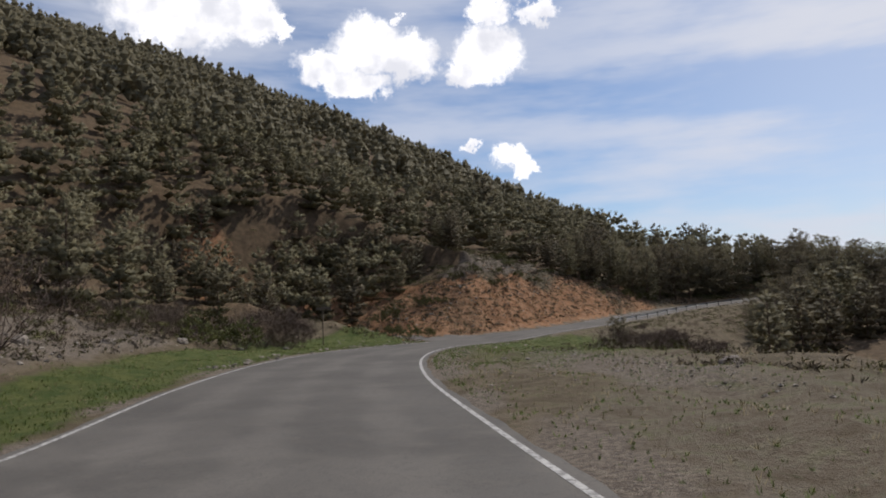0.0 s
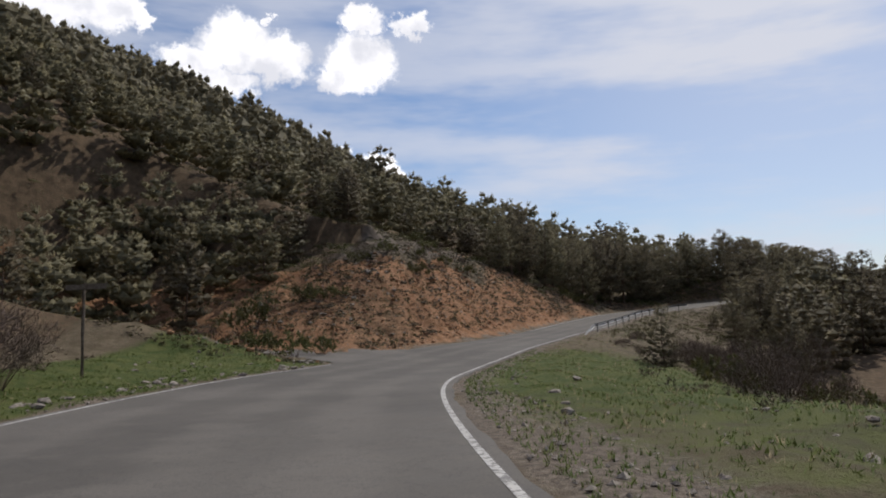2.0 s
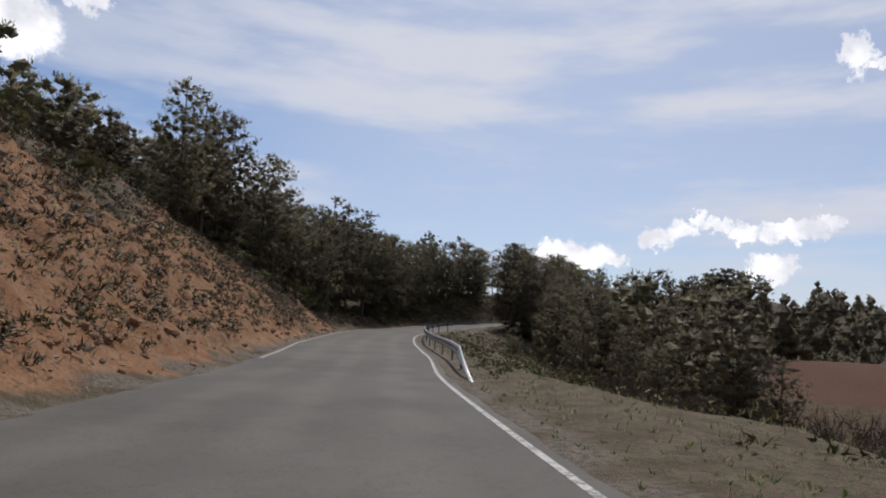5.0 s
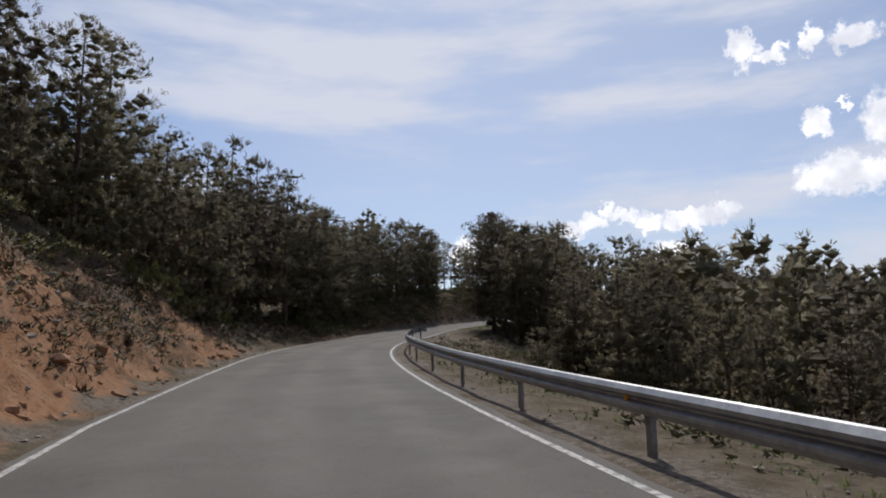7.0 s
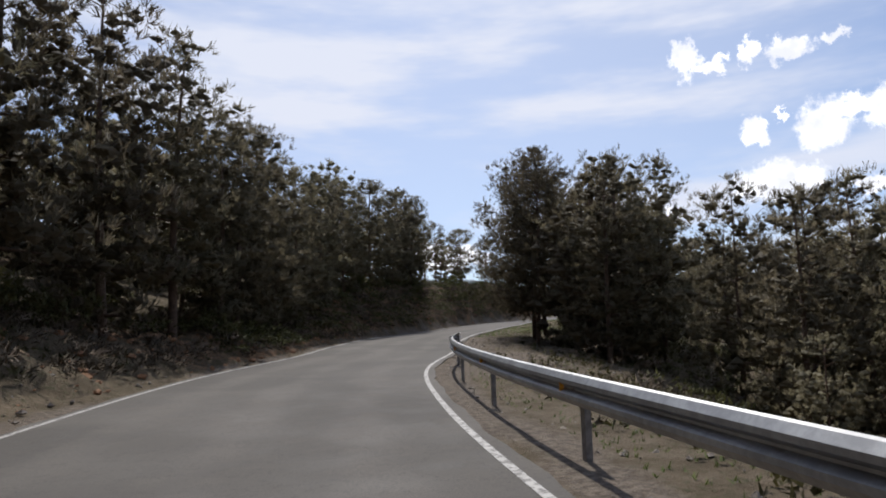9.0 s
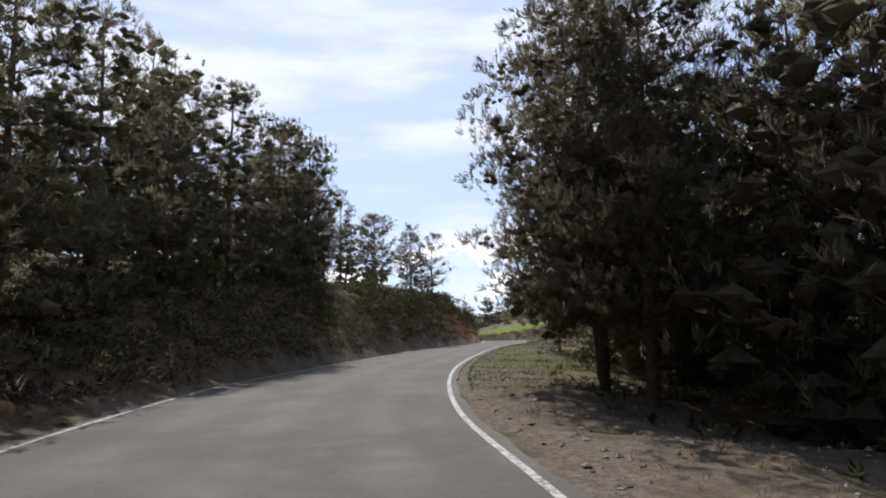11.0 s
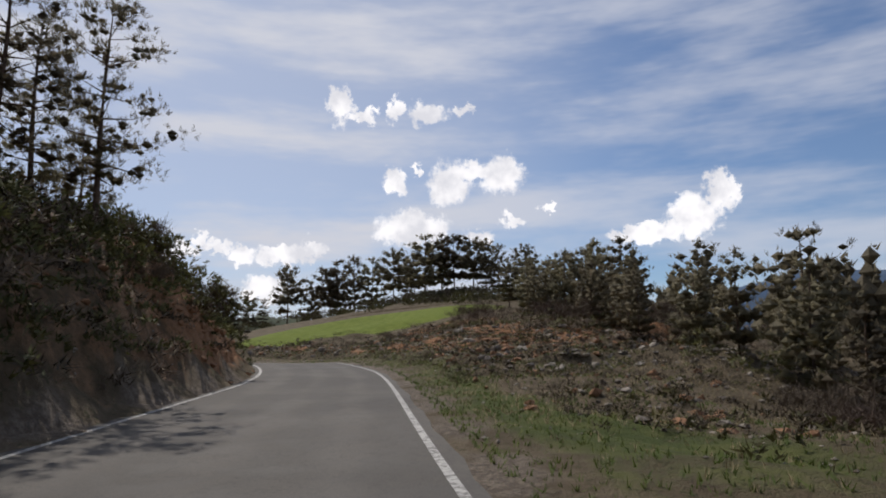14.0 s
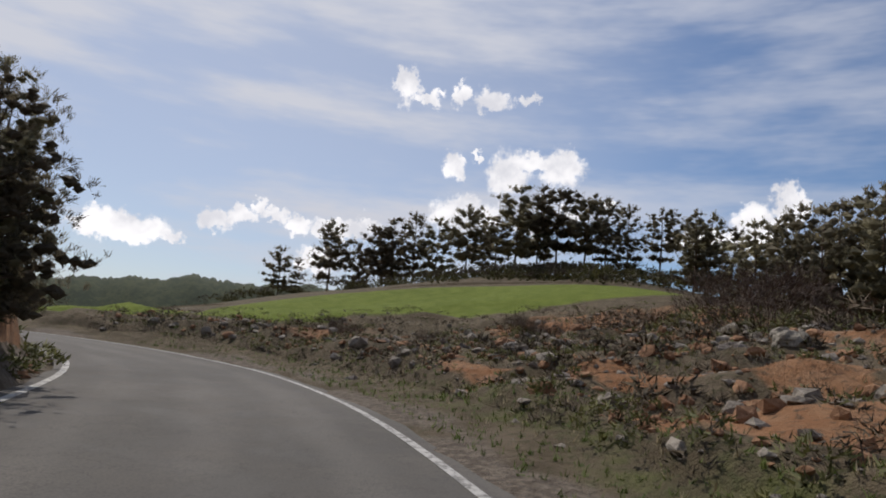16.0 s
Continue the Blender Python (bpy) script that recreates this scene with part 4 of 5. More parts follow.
def plant_list(kinds, rows, seed, label="", group="pines on the slopes", sink=0.1):
    rng = np.random.RandomState(seed)
    for x, y, h in rows:
        ss, ll, _ = along([x], [y])
        gap = float(np.interp(ss[0], (60, 106, 116, 150, 190, 200), (6.5, 6.5, 3.6, 3.2, 2.4, 0.9)))
        if -wid(ss[0]) - gap < ll[0] < 0:
            x, y = on_road(ss[0], -wid(ss[0]) - gap)[:2]
        TAKEN.append((x, y))
        plant(kinds, x, y, h, rng, sink, label, group)


# the row of pines above the green field
CREST = [(186.6, 190.4, 7.4), (185.6, 187.4, 5.0), (196.6, 188.4, 12.8), (196.6, 183.4, 9.6), (189.6, 177.4, 9.6), (187.6, 175.4, 10.2), (184.6, 171.4, 10.0), (186.7, 169.4, 9.6), (178.7, 163.4, 8.6), (182.7, 162.4, 7.6), (175.7, 159.4, 6.8), (167.7, 155.9, 8.8), (170.7, 154.4, 8.0), (169.7, 152.4, 8.4), (168.7, 149.9, 7.4), (166.7, 147.9, 7.0), (164.7, 145.9, 6.8), (166.7, 143.4, 6.6), (154.7, 141.4, 5.1), (152.7, 139.4, 4.9)]
plant_list(UMBRELLA, CREST, 71, "umbrella-crowned pine standing above the green field", "pines above the field")
# pines on top of the earth bank
BANK = [(79.3, 149.4, 9.8), (84.3, 148.4, 8.2), (87.5, 147.9, 7.0), (90.8, 147.4, 6.6), (94.1, 146.5, 6.2), (96.8, 146.1, 6.0), (98.0, 149.0, 6.2), (82.1, 152.0, 9), (88.9, 150.7, 7.5), (94.5, 150.1, 7), (85.8, 150.0, 8), (92.5, 148.6, 6.8), (100.3, 149.7, 4.6), (103.9, 151.4, 4.0)]
plant_list(SLENDER, BANK, 72, "", "pines on the earth bank")
plant_list(NEAR[3:4], [(114.3, 152.6, 3.3), (113.6, 153.0, 3.5), (114.8, 153.4, 3.0), (113.0, 152.2, 3.2), (112.3, 153.4, 3.4)], 73, "dark young pine leaning out over the bend", "pines on the earth bank")
# pines close to the road
plant_list(CLOSE, [(55.5, 127.0, 8.8), (58.4, 128.7, 9.4), (61.0, 130.8, 8.9), (64.5, 133.4, 8.5), (68.3, 135.8, 8.6), (71.8, 137.8, 8.2), (75.4, 139.9, 8.3), (53.2, 125.8, 10.1), (50.8, 124.0, 9.9), (50.0, 121.9, 9.7)], 74)
plant_list(NEAR, [(46.2, 120.9, 11.8), (43.1, 118.1, 11.6), (39.4, 114.5, 11.2), (36.1, 110.9, 9.3), (34.3, 106.2, 7.6), (28.6, 107.0, 9.2)], 86)
plant_list(TALL, [(66.5, 121.1, 11.0), (69.2, 122.1, 10.6), (64.2, 119.3, 10.8), (76.6, 123.8, 9.6), (74.6, 122.1, 9.8), (78.9, 123.5, 9.4), (77.5, 121.4, 9.8)], 75)
plant_list(NEAR, [(65.2, 116.3, 9.4), (62.1, 114.6, 9.0), (59.5, 112.6, 8.8), (71.4, 119.2, 10.2), (75.9, 122.1, 9.8), (68.4, 116.1, 9.4), (64.5, 113.1, 9.2), (59.3, 107.3, 8.6), (57.3, 104.6, 8.7), (54.2, 104.0, 7.6)], 79)
plant_list(SLOPE, [(142.8, 142.2, 4.4), (143.8, 141.4, 4.4), (137.6, 140.2, 4.1), (135.4, 139.2, 4.2), (134.1, 138.2, 4.6), (132.6, 136.9, 5.5), (131.2, 135.7, 5.8), (137.8, 136.7, 5.6), (136.2, 134.8, 6.6), (140.2, 137.8, 5.7), (137.6, 132.7, 7.3), (140.5, 139.2, 4.5), (141.5, 134.9, 7.6)], 80)
plant_list(NEAR, [(27.0, 99.4, 9.0), (24.0, 96.2, 8.6), (29.4, 103.3, 8.6), (20.8, 93.4, 7.6), (22.8, 100.6, 8.8)], 83)
plant_list(NEAR, [(81.2, 122.5, 9.6), (82.8, 121.7, 9.2), (80.6, 120.3, 9.6)], 90)
plant_list(NEAR[3:], [(83.6, 129.5, 5.0), (86.7, 127.4, 3.8), (82.7, 126.7, 4.4), (48.5, 102.2, 3.0)], 76)
plant_list(NEAR[3:], [(16.1, 53.7, 3.5), (54.9, 104.8, 3.0)], 84)
plant_list(CONE, [(92.5, 129.0, 7.8)], 77)
plant_list(SLOPE, [(116.1, 135.1, 3.4), (113.7, 133.6, 3.5), (110.2, 133.5, 2.9), (108.6, 131.6, 3.6), (105.5, 130.9, 3.4), (104.0, 129.3, 3.7), (101.9, 128.6, 3.0), (111.9, 131.0, 4.7), (100.3, 127.1, 3.2), (118.7, 133.0, 4.7), (106.9, 128.7, 4.7), (123.0, 135.1, 4.3), (126.0, 133.9, 4.7)], 85)
plant_list(NEAR, [(62.2, 113.6, 9.8), (65.1, 112.7, 10.2), (67.6, 116.3, 10.0), (70.6, 117.7, 9.8), (73.5, 117.8, 9.8)], 87)
# marked trees of the long slope
plant_list(SLOPE, [(-12.0, 75.0, 7.9), (-5.8, 75.1, 5.0), (-17.9, 59.4, 5.6), (-24.2, 58.6, 7.2), (-32.3, 60.0, 8.5), (-37.8, 60.8, 7.0), (-20.7, 63.5, 6.0), (2.1, 105.7, 8.5), (-5.6, 96.8, 6.0), (-9.9, 88.2, 7.5)], 78)
TOPPED = [(8.0, 129.5, 26.3), (5.0, 127.0, 23.5), (-1.5, 124.0, 25.5), (20.3, 158.0, 22.0), (32.9, 138.0, 16.8), (29.9, 137.8, 17.2), (35.5, 139.5, 15.6), (50.0, 158.0, 18.1), (58.9, 162.0, 18.3), (62.0, 159.0, 17.5), (69.6, 155.0, 14.3), (68.3, 142.5, 13.0), (74.7, 140.5, 12.5), (65.0, 138.0, 12.9), (24.5, 150.0, 20.5), (41.0, 145.0, 16.0)]
rng = np.random.RandomState(178)
for x, y, top in TOPPED:
    TAKEN.append((x, y))
    plant(SLOPE[:3] + SLOPE[4:], x, y, top - land_z(x, y), rng)
# the slope left of the road
grove(NEAR, 104, 118, 6.5, 11, -1, 3.0, 7.6, 153, limit=5)
grove(NEAR, 118, 140, 6.0, 11, -1, 3.0, 8.4, 53, limit=8)
grove(NEAR, 140, 172, 5.0, 10, -1, 3.0, 7.4, 57, limit=6)
grove(SLOPE, 101, 116, 9.5, 17, -1, 3.1, 6.2, 154, limit=9)
grove(SLOPE, 116, 146, 9.5, 17, -1, 3.1, 8.4, 54, limit=19)
grove(SLOPE, 146, 190, 9.5, 17, -1, 3.1, 7.2, 58, limit=20)
grove(SLOPE, -12, 36, 14, 30, -1, 3.3, 7.0, 55, 0.95, limit=44)
plant_list(SLOPE, [(-23.5, 49.1, 4.5), (-23.1, 54.9, 5.1), (-20.3, 53.3, 5.7), (-20.4, 57.1, 4.8), (-26.1, 57.7, 5.4), (-21.3, 66.0, 4.5), (-32.9, 52.1, 5.1), (-26.8, 54.3, 5.7), (-22.3, 55.3, 4.8), (-33.3, 45.6, 5.4), (-25.1, 52.1, 4.5), (-32.3, 53.1, 5.1)], 88)
grove(SLOPE[2:4], 14, 37, 13, 26, -1, 3.2, 4.6, 59, limit=16)
grove(SLOPE, 61, 82, 16, 46, -1, 4.6, 5.8, 157, limit=26)
SPOTS = [(79, 15.5, 5.6), (81, 19, 5.2), (77, 20, 5.4), (91, 14.5, 5.8), (95, 17.5, 5.6), (104, 13, 6.6)]
plant_list(SLOPE[1:], [(*on_road(s, -wid(s) - d)[:2], h) for s, d, h in SPOTS], 89)
grove(SLOPE, 58, 84, 15, 32, -1, 4.4, 5.8, 56, 0.9, limit=16)
grove(SLOPE, 84, 104, 15, 32, -1, 4.6, 5.2, 156, 0.9, limit=14)
# right of the road
grove(NEAR, 98, 115, 10.5, 16, 1, 3.2, 5.6, 62, limit=7)
grove(NEAR, 116, 129, 9.5, 15, 1, 3.2, 8.6, 162, limit=7)
grove(SLOPE, 96, 128, 15, 28, 1, 3.4, 8.2, 69, limit=16)
grove(NEAR, 84, 98, 15, 27, 1, 3.4, 6.6, 68, limit=12)
grove(NEAR, 130, 160, 8, 13, 1, 3.2, 9.6, 65, limit=12)
grove(NEAR, 128, 160, 13, 24, 1, 3.4, 9.4, 63, limit=12)
grove(SLOPE[:4], 168, 190, 13, 24, 1, 2.7, 3.8, 66, limit=14)
grove(SLOPE, 52, 80, 17, 30, 1, 4.0, 8.0, 64, limit=14)


def wood(name, label, stretches, seed):
    """A wood further off: many pines in one mesh."""
    rng = np.random.RandomState(seed)
    base = [pine_meshes(k, 8.0, 0.06, 2.1, 90, 3, 0.40, 0.055, flat=0.3 * (k % 2), limbs=5, solid=0.95)[1:] for k in (91, 92, 93)]
    got, shades, seen = [], [], []
    for s0, s1, d0, d1, side, gap, height in stretches:
        for _ in range(int((s1 - s0) * (d1 - d0) / gap**2 * 1.6)):
            s, d = rng.uniform(s0, s1), rng.uniform(d0, d1)
            p = on_road(s, d if side > 0 else -wid(s) - d)
            ll = along([p.x], [p.y])[1][0]
            if (ll if side > 0 else -wid(s) - ll) < d0 * 0.9 or any((p.x - a) ** 2 + (p.y - b) ** 2 < gap**2 for a, b in seen) or not free(p.x, p.y, gap * 0.8):
                continue
            seen.append((p.x, p.y))
            k = height / 8.0 * rng.uniform(0.75, 1.2)
            a = rng.uniform(0, 6.28)
            m = np.array([[math.cos(a), -math.sin(a), 0], [math.sin(a), math.cos(a), 0], [0, 0, 1]]) * k
            tri, shade = base[rng.randint(3)]
            got.append(tri @ m.T + np.array([p.x, p.y, land_z(p.x, p.y) - 0.2]))
            shades.append(shade @ m.T / k)
    return tagged(new(name, soft_mesh(name, np.concatenate(got), np.concatenate(shades), NEEDLES)), label, "forest", kind="stuff")


wood("pine_wood", "dense pine wood higher up the slope", [(-12, 38, 24, 64, -1, 3.3, 7.6), (38, 46, 32, 72, -1, 3.4, 7.6), (46, 104, 26, 64, -1, 3.6, 7.2), (56, 82, 19, 60, -1, 2.7, 6.6), (104, 146, 16, 60, -1, 3.6, 8.4), (146, 190, 16, 50, -1, 3.6, 7.0)], 81)
wood("valley_wood", "dense pine wood falling away below the road", [(30, 84, 24, 46, 1, 4.0, 8.5), (84, 160, 18, 64, 1, 3.8, 9.0), (166, 196, 24, 60, 1, 4.2, 6.0)], 82)


def far_forest(name, seed, pick, count, height, label="pine forest covering the far mountainside"):
    """A distant wood as one mesh of many small rough crowns."""
    rng = np.random.RandomState(seed)
    xy = pick(rng, count)
    z = land(xy[:, 0], xy[:, 1])[0]
    h = height * rng.uniform(0.65, 1.25, len(xy))
    tris, shades = [], []
    for k in range(7):
        u = (k + rng.uniform(0, 1, len(xy))) / 7
        wide = 0.26 * h * (1.25 * (u + 0.12) ** 0.4 * (1 - u) ** 0.55)
        r = wide * rng.uniform(0.15, 0.6, len(xy))
        a = rng.uniform(0, 6.283, len(xy))
        c = np.stack([xy[:, 0] + r * np.cos(a), xy[:, 1] + r * np.sin(a), z + (0.10 + 0.82 * u) * h], 1)
        size = (0.35 + 0.62 * wide)[:, None] * np.array([0.85, 0.85, 0.95]) * rng.uniform(0.7, 1.15, (len(xy), 1))
        lump, out = lump_tris(rng, c, size)
        tris.append(lump)
        shades.append(unit(out + np.array([0, 0, 0.25])))
        lean = np.stack([np.cos(a), np.sin(a), 0.8 + u], 1)
        tip = c + unit(lean) * size * 0.7
        tris.append(blades(rng, tip, lean, 3, 0.7, 0.12, 0.7))
        shades.append(np.repeat(unit(lean), 3, 0))
    ob = new(name, soft_mesh(name, np.concatenate(tris), np.concatenate(shades), NEEDLES))
    return tagged(ob, label, "forest", kind="stuff")


def hill_points(rng, count):
    """Places on the mountain."""
    az, r = rng.uniform(-62, 22, count * 4), 330 * np.sqrt(rng.uniform(0.1, 1, count * 4))
    x, y = r * np.sin(np.radians(az)), r * np.cos(np.radians(az))
    l = along(x, y)[1]
    ok = (np.abs(l) > 70) & ((lumps(x * 0.05, y * 0.05, 31) > -1.1) | (r > 280))
    return np.stack([x, y], 1)[ok][:count]


def valley_points(rng, count):
    x, y = rng.uniform(20, 330, count * 4), rng.uniform(-90, 140, count * 4)
    s, l, _ = along(x, y)
    ok = (l > 42) & (l < 200) & (s > 5) & (s < 196)
    return np.stack([x, y], 1)[ok][:count]


far_forest("mountain_forest", 41, hill_points, 3600, 9.3)
far_forest("valley_forest", 42, valley_points, 700, 9.0, "dense pine forest down in the valley")


def flank_points(rng, count):
    """Places on the back of the hill with the field."""
    x, y = rng.uniform(120, 260, count * 4), rng.uniform(60, 132, count * 4)
    l = along(x, y)[1]
    ok = l > 40 + 0.5 * np.maximum(0, y - 110)
    return np.stack([x, y], 1)[ok][:count]


def field_side_points(rng, count):
    """Places behind the ploughed field."""
    x, y = rng.uniform(78, 145, count * 6), rng.uniform(66, 118, count * 6)
    l = along(x, y)[1]
    ok = (l > 14) & (np.hypot((x - PLOUGHED[0]) / PLOUGHED[2], (y - PLOUGHED[1]) / PLOUGHED[3]) > 1.15)
    return np.stack([x, y], 1)[ok][:count]


far_forest("field_side_forest", 44, field_side_points, 330, 7.6, "dark pine forest behind the ploughed field")
far_forest("flank_forest", 43, flank_points, 420, 8.0, "dark pine forest on the back of the hill")

# ---- far hills ----


def far_ridge(name, az0, az1, dist, depth, heights, seed, mat, label, fuzz=0.0):
    """A long hill: heights in degrees over the eye, evenly from az0 to az1."""
    n, rows = 260, 14
    v, f = [], []
    for i in range(n):
        t = i / (n - 1)
        az = radians(az0 + (az1 - az0) * t)
        top = dist * math.tan(radians(float(np.interp(t, np.linspace(0, 1, len(heights)), heights))))
        for j in range(rows):
            u = j / (rows - 1)
            r = dist + depth * (u - 0.5)
            prof = math.sin(math.pi * u) ** 0.8
            q = Vector((t * 9, j * 0.35, seed))
            swell = 0.010 * dist * (noise.noise(q) + 0.5 * noise.noise(q * 2.7) + 0.25 * noise.noise(q * 6.3))
            z = -60 + (top + 60 + swell) * prof + fuzz * noise.noise(Vector((i * 0.9, j * 2.3, seed + 5)))
            v.append((60 + r * math.sin(az), 100 + r * math.cos(az), z))
    for i in range(n - 1):
        for j in range(rows - 1):
            a = i * rows + j
            f.append((a, a + rows, a + rows + 1, a + 1))
    return tagged(new(name, mesh_from(name, v, f, mat, True)), label, "hill", kind="structure")


far_ridge("backdrop_mountain", 60, 150, 3000, 1300, (2.2, 2.0, 2.4, 4.2, 5.6, 6.0, 5.2, 5.6, 4.6), 5, HAZE_BLUE_HILL, "wooded mountains across the valley, haze painted in as blue", 4.0)
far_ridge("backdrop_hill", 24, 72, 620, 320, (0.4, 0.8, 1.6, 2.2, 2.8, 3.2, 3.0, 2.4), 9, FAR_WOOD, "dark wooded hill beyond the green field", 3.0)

# ---- guardrail ----


def build_guardrail(s0, s1):
    rail = new("guardrail")
    tagged(rail, "galvanised steel guardrail with grey posts beside the road", "guardrail")
    prof = [(0.0, 0.31), (0.03, 0.30), (0.075, 0.245), (0.075, 0.205), (0.01, 0.165), (0.01, 0.145), (0.075, 0.105), (0.075, 0.065), (0.03, 0.01), (0.0, 0.0)]

    def lift(s):
        return min(1.0, (s - s0) / 4.0 + 0.02)

    def high(s):
        """Top of the beam over the road: the start slopes to the ground, the end is bent down."""
        return float(np.interp(s, (86, 92, 106, 122, 130), (0.70, 0.73, 0.80, 0.82, 0.88))) * lift(s) - 0.17 * max(0.0, (s - s1 + 1.4) / 1.4)

    def ring(s):
        h = max(lift(s), 0.35) * (1 - 0.45 * max(0.0, (s - s1 + 0.5) / 0.5))
        z0 = high(s) - 0.31 * h - 0.05 * (1 - lift(s))
        turned = 0.55 * max(0.0, (s - s1 + 1.4) / 1.4)
        out = []
        for back in (0.0, 0.006):
            for x, z in prof if back == 0 else reversed(prof):
                out.append(on_road(s, 0.72 - turned - x + back, z0 + z * h))
        return out

    s = s0
    while s < s1 - 0.5:
        e = min(s + PITCH, s1) if s + PITCH < s1 - 1 else s1
        bm = bmesh.new()
        rings = [[bm.verts.new(p) for p in ring(q)] for q in np.linspace(s, e + (0.06 if e < s1 else 0), 9)]
        n = len(rings[0])
        for a, b in zip(rings, rings[1:]):
            for k in range(n):
                bm.faces.new((a[k], b[k], b[(k + 1) % n], a[(k + 1) % n]))
        bm.faces.new(rings[0])
        bm.faces.new(list(reversed(rings[-1])))
        beam = part("beam", bm, STEEL, rail, "ribbed steel beam, worn bright along the top")
        h = lift(s)
        if h > 0.5:
            bm = bmesh.new()
            g = land_z(*on_road(s, 0.82)[:2])
            p = on_road(s, 0.80)
            t = on_road(s + 0.5, 0.80) - p
            m = Matrix.Translation((p.x, p.y, 0)) @ Matrix.Rotation(math.atan2(t.y, t.x), 4, "Z")
            top = p.z + high(s) - 0.02
            for cx, cy, wx, wy in ((0, 0.0, 0.12, 0.008), (-0.056, 0.03, 0.008, 0.06), (0.056, 0.03, 0.008, 0.06), (0, -0.05, 0.09, 0.10)):
                lo = g - 0.3 if cy != -0.05 else top - 0.26
                hi = top if cy != -0.05 else top - 0.06
                r = bmesh.ops.create_cube(bm, size=1)
                bmesh.ops.transform(bm, matrix=m @ Matrix.Translation((cx, -cy, (lo + hi) / 2)) @ Matrix.Diagonal((wx, wy, hi - lo, 1)), verts=r["verts"])
            part("post", bm, POST, rail)
            bm = bmesh.new()
            q = on_road(s + 0.25, 0.68, high(s) - 0.155)
            r = bmesh.ops.create_cube(bm, size=1)
            bmesh.ops.transform(bm, matrix=Matrix.Translation(q) @ Matrix.Rotation(math.atan2(t.y, t.x), 4, "Z") @ Matrix.Diagonal((0.02, 0.05, 0.12, 1)), verts=r["verts"])
            bmesh.ops.bevel(bm, geom=bm.edges[:], offset=0.006, segments=1, affect="EDGES")
            part("reflector", bm, AMBER, rail, "small amber reflector")
        s = e
    return rail


build_guardrail(RAIL_FROM, RAIL_TO)

# ---- side track, culvert, marker post ----


def build_side_track():
    v, f = [], []
    ss = np.linspace(54.8, 59.2, 9)
    ds = np.linspace(-0.4, 20, 24)
    for d in ds:
        for k, s in enumerate(ss):
            flare = max(0.0, 1 - d / 5) ** 2 * 2.6
            q = s + flare * (k / 4 - 1)
            p = on_road(q, -wid(q) - d)
            v.append((p.x, p.y, max(land_z(p.x, p.y) + 0.035, p.z - 0.03 if d < 0.6 else -99)))
    n = len(ss)
    for i in range(len(ds) - 1):
        for k in range(n - 1):
            a = i * n + k
            f.append((a, a + n, a + n + 1, a + 1))
    return tagged(new("side_track", mesh_from("side_track", v, f, ASPHALT, True)), "asphalt side track joining the road", "road", kind="structure")


build_side_track()


def box_bm(bm, m, sx, sy, sz, bevel=0.02):
    r = bmesh.ops.create_cube(bm, size=1)
    bmesh.ops.transform(bm, matrix=m @ Matrix.Diagonal((sx, sy, sz, 1)), verts=r["verts"])
    if bevel:
        e = list({e for v in r["verts"] for e in v.link_edges})
        bmesh.ops.bevel(bm, geom=e, offset=bevel, segments=2, affect="EDGES")


def build_culvert(s, d):
    p = on_road(s, -wid(s) - d)
    t = on_road(s + 0.5, -wid(s) - d) - p
    m = Matrix.Translation((p.x, p.y, land_z(p.x, p.y) + 0.03)) @ Matrix.Rotation(math.atan2(t.y, t.x), 4, "Z")
    ob = new("culvert")
    tagged(ob, "low pale concrete culvert edge beside the side track", "culvert")
    bm = bmesh.new()
    box_bm(bm, m @ Matrix.Translation((0, 0, -0.02)), 0.28, 1.9, 0.14)
    part("headwall", bm, CONCRETE, ob)
    bm = bmesh.new()
    box_bm(bm, m @ Matrix.Translation((0.55, 1.0, 0.0)) @ Matrix.Rotation(0.5, 4, "Z"), 0.2, 1.0, 0.12)
    part("wing_wall", bm, CONCRETE, ob)


build_culvert(53.2, 2.6)


def build_signpost(x, y, height):
    z = land_z(x, y)
    ob = new("signpost")
    tagged(ob, "weathered wooden signpost with a narrow board at the top", "signpost")
    v, f = rod([(x, y, z - 0.3), (x, y, z + height * 0.5), (x + 0.02, y, z + height)], [0.06, 0.055, 0.05], 8)
    part_mesh("shaft", mesh_from("shaft", v, f, WOOD), ob)
    bm = bmesh.new()
    m = Matrix.Translation((x + 0.1, y - 0.08, z + height - 0.12)) @ Matrix.Rotation(0.25, 4, "Z") @ Matrix.Rotation(-0.05, 4, "Y")
    box_bm(bm, m, 1.15, 0.035, 0.17, 0.008)
    part("board", bm, WOOD, ob)


build_signpost(-8.8, 43.3, 2.9)

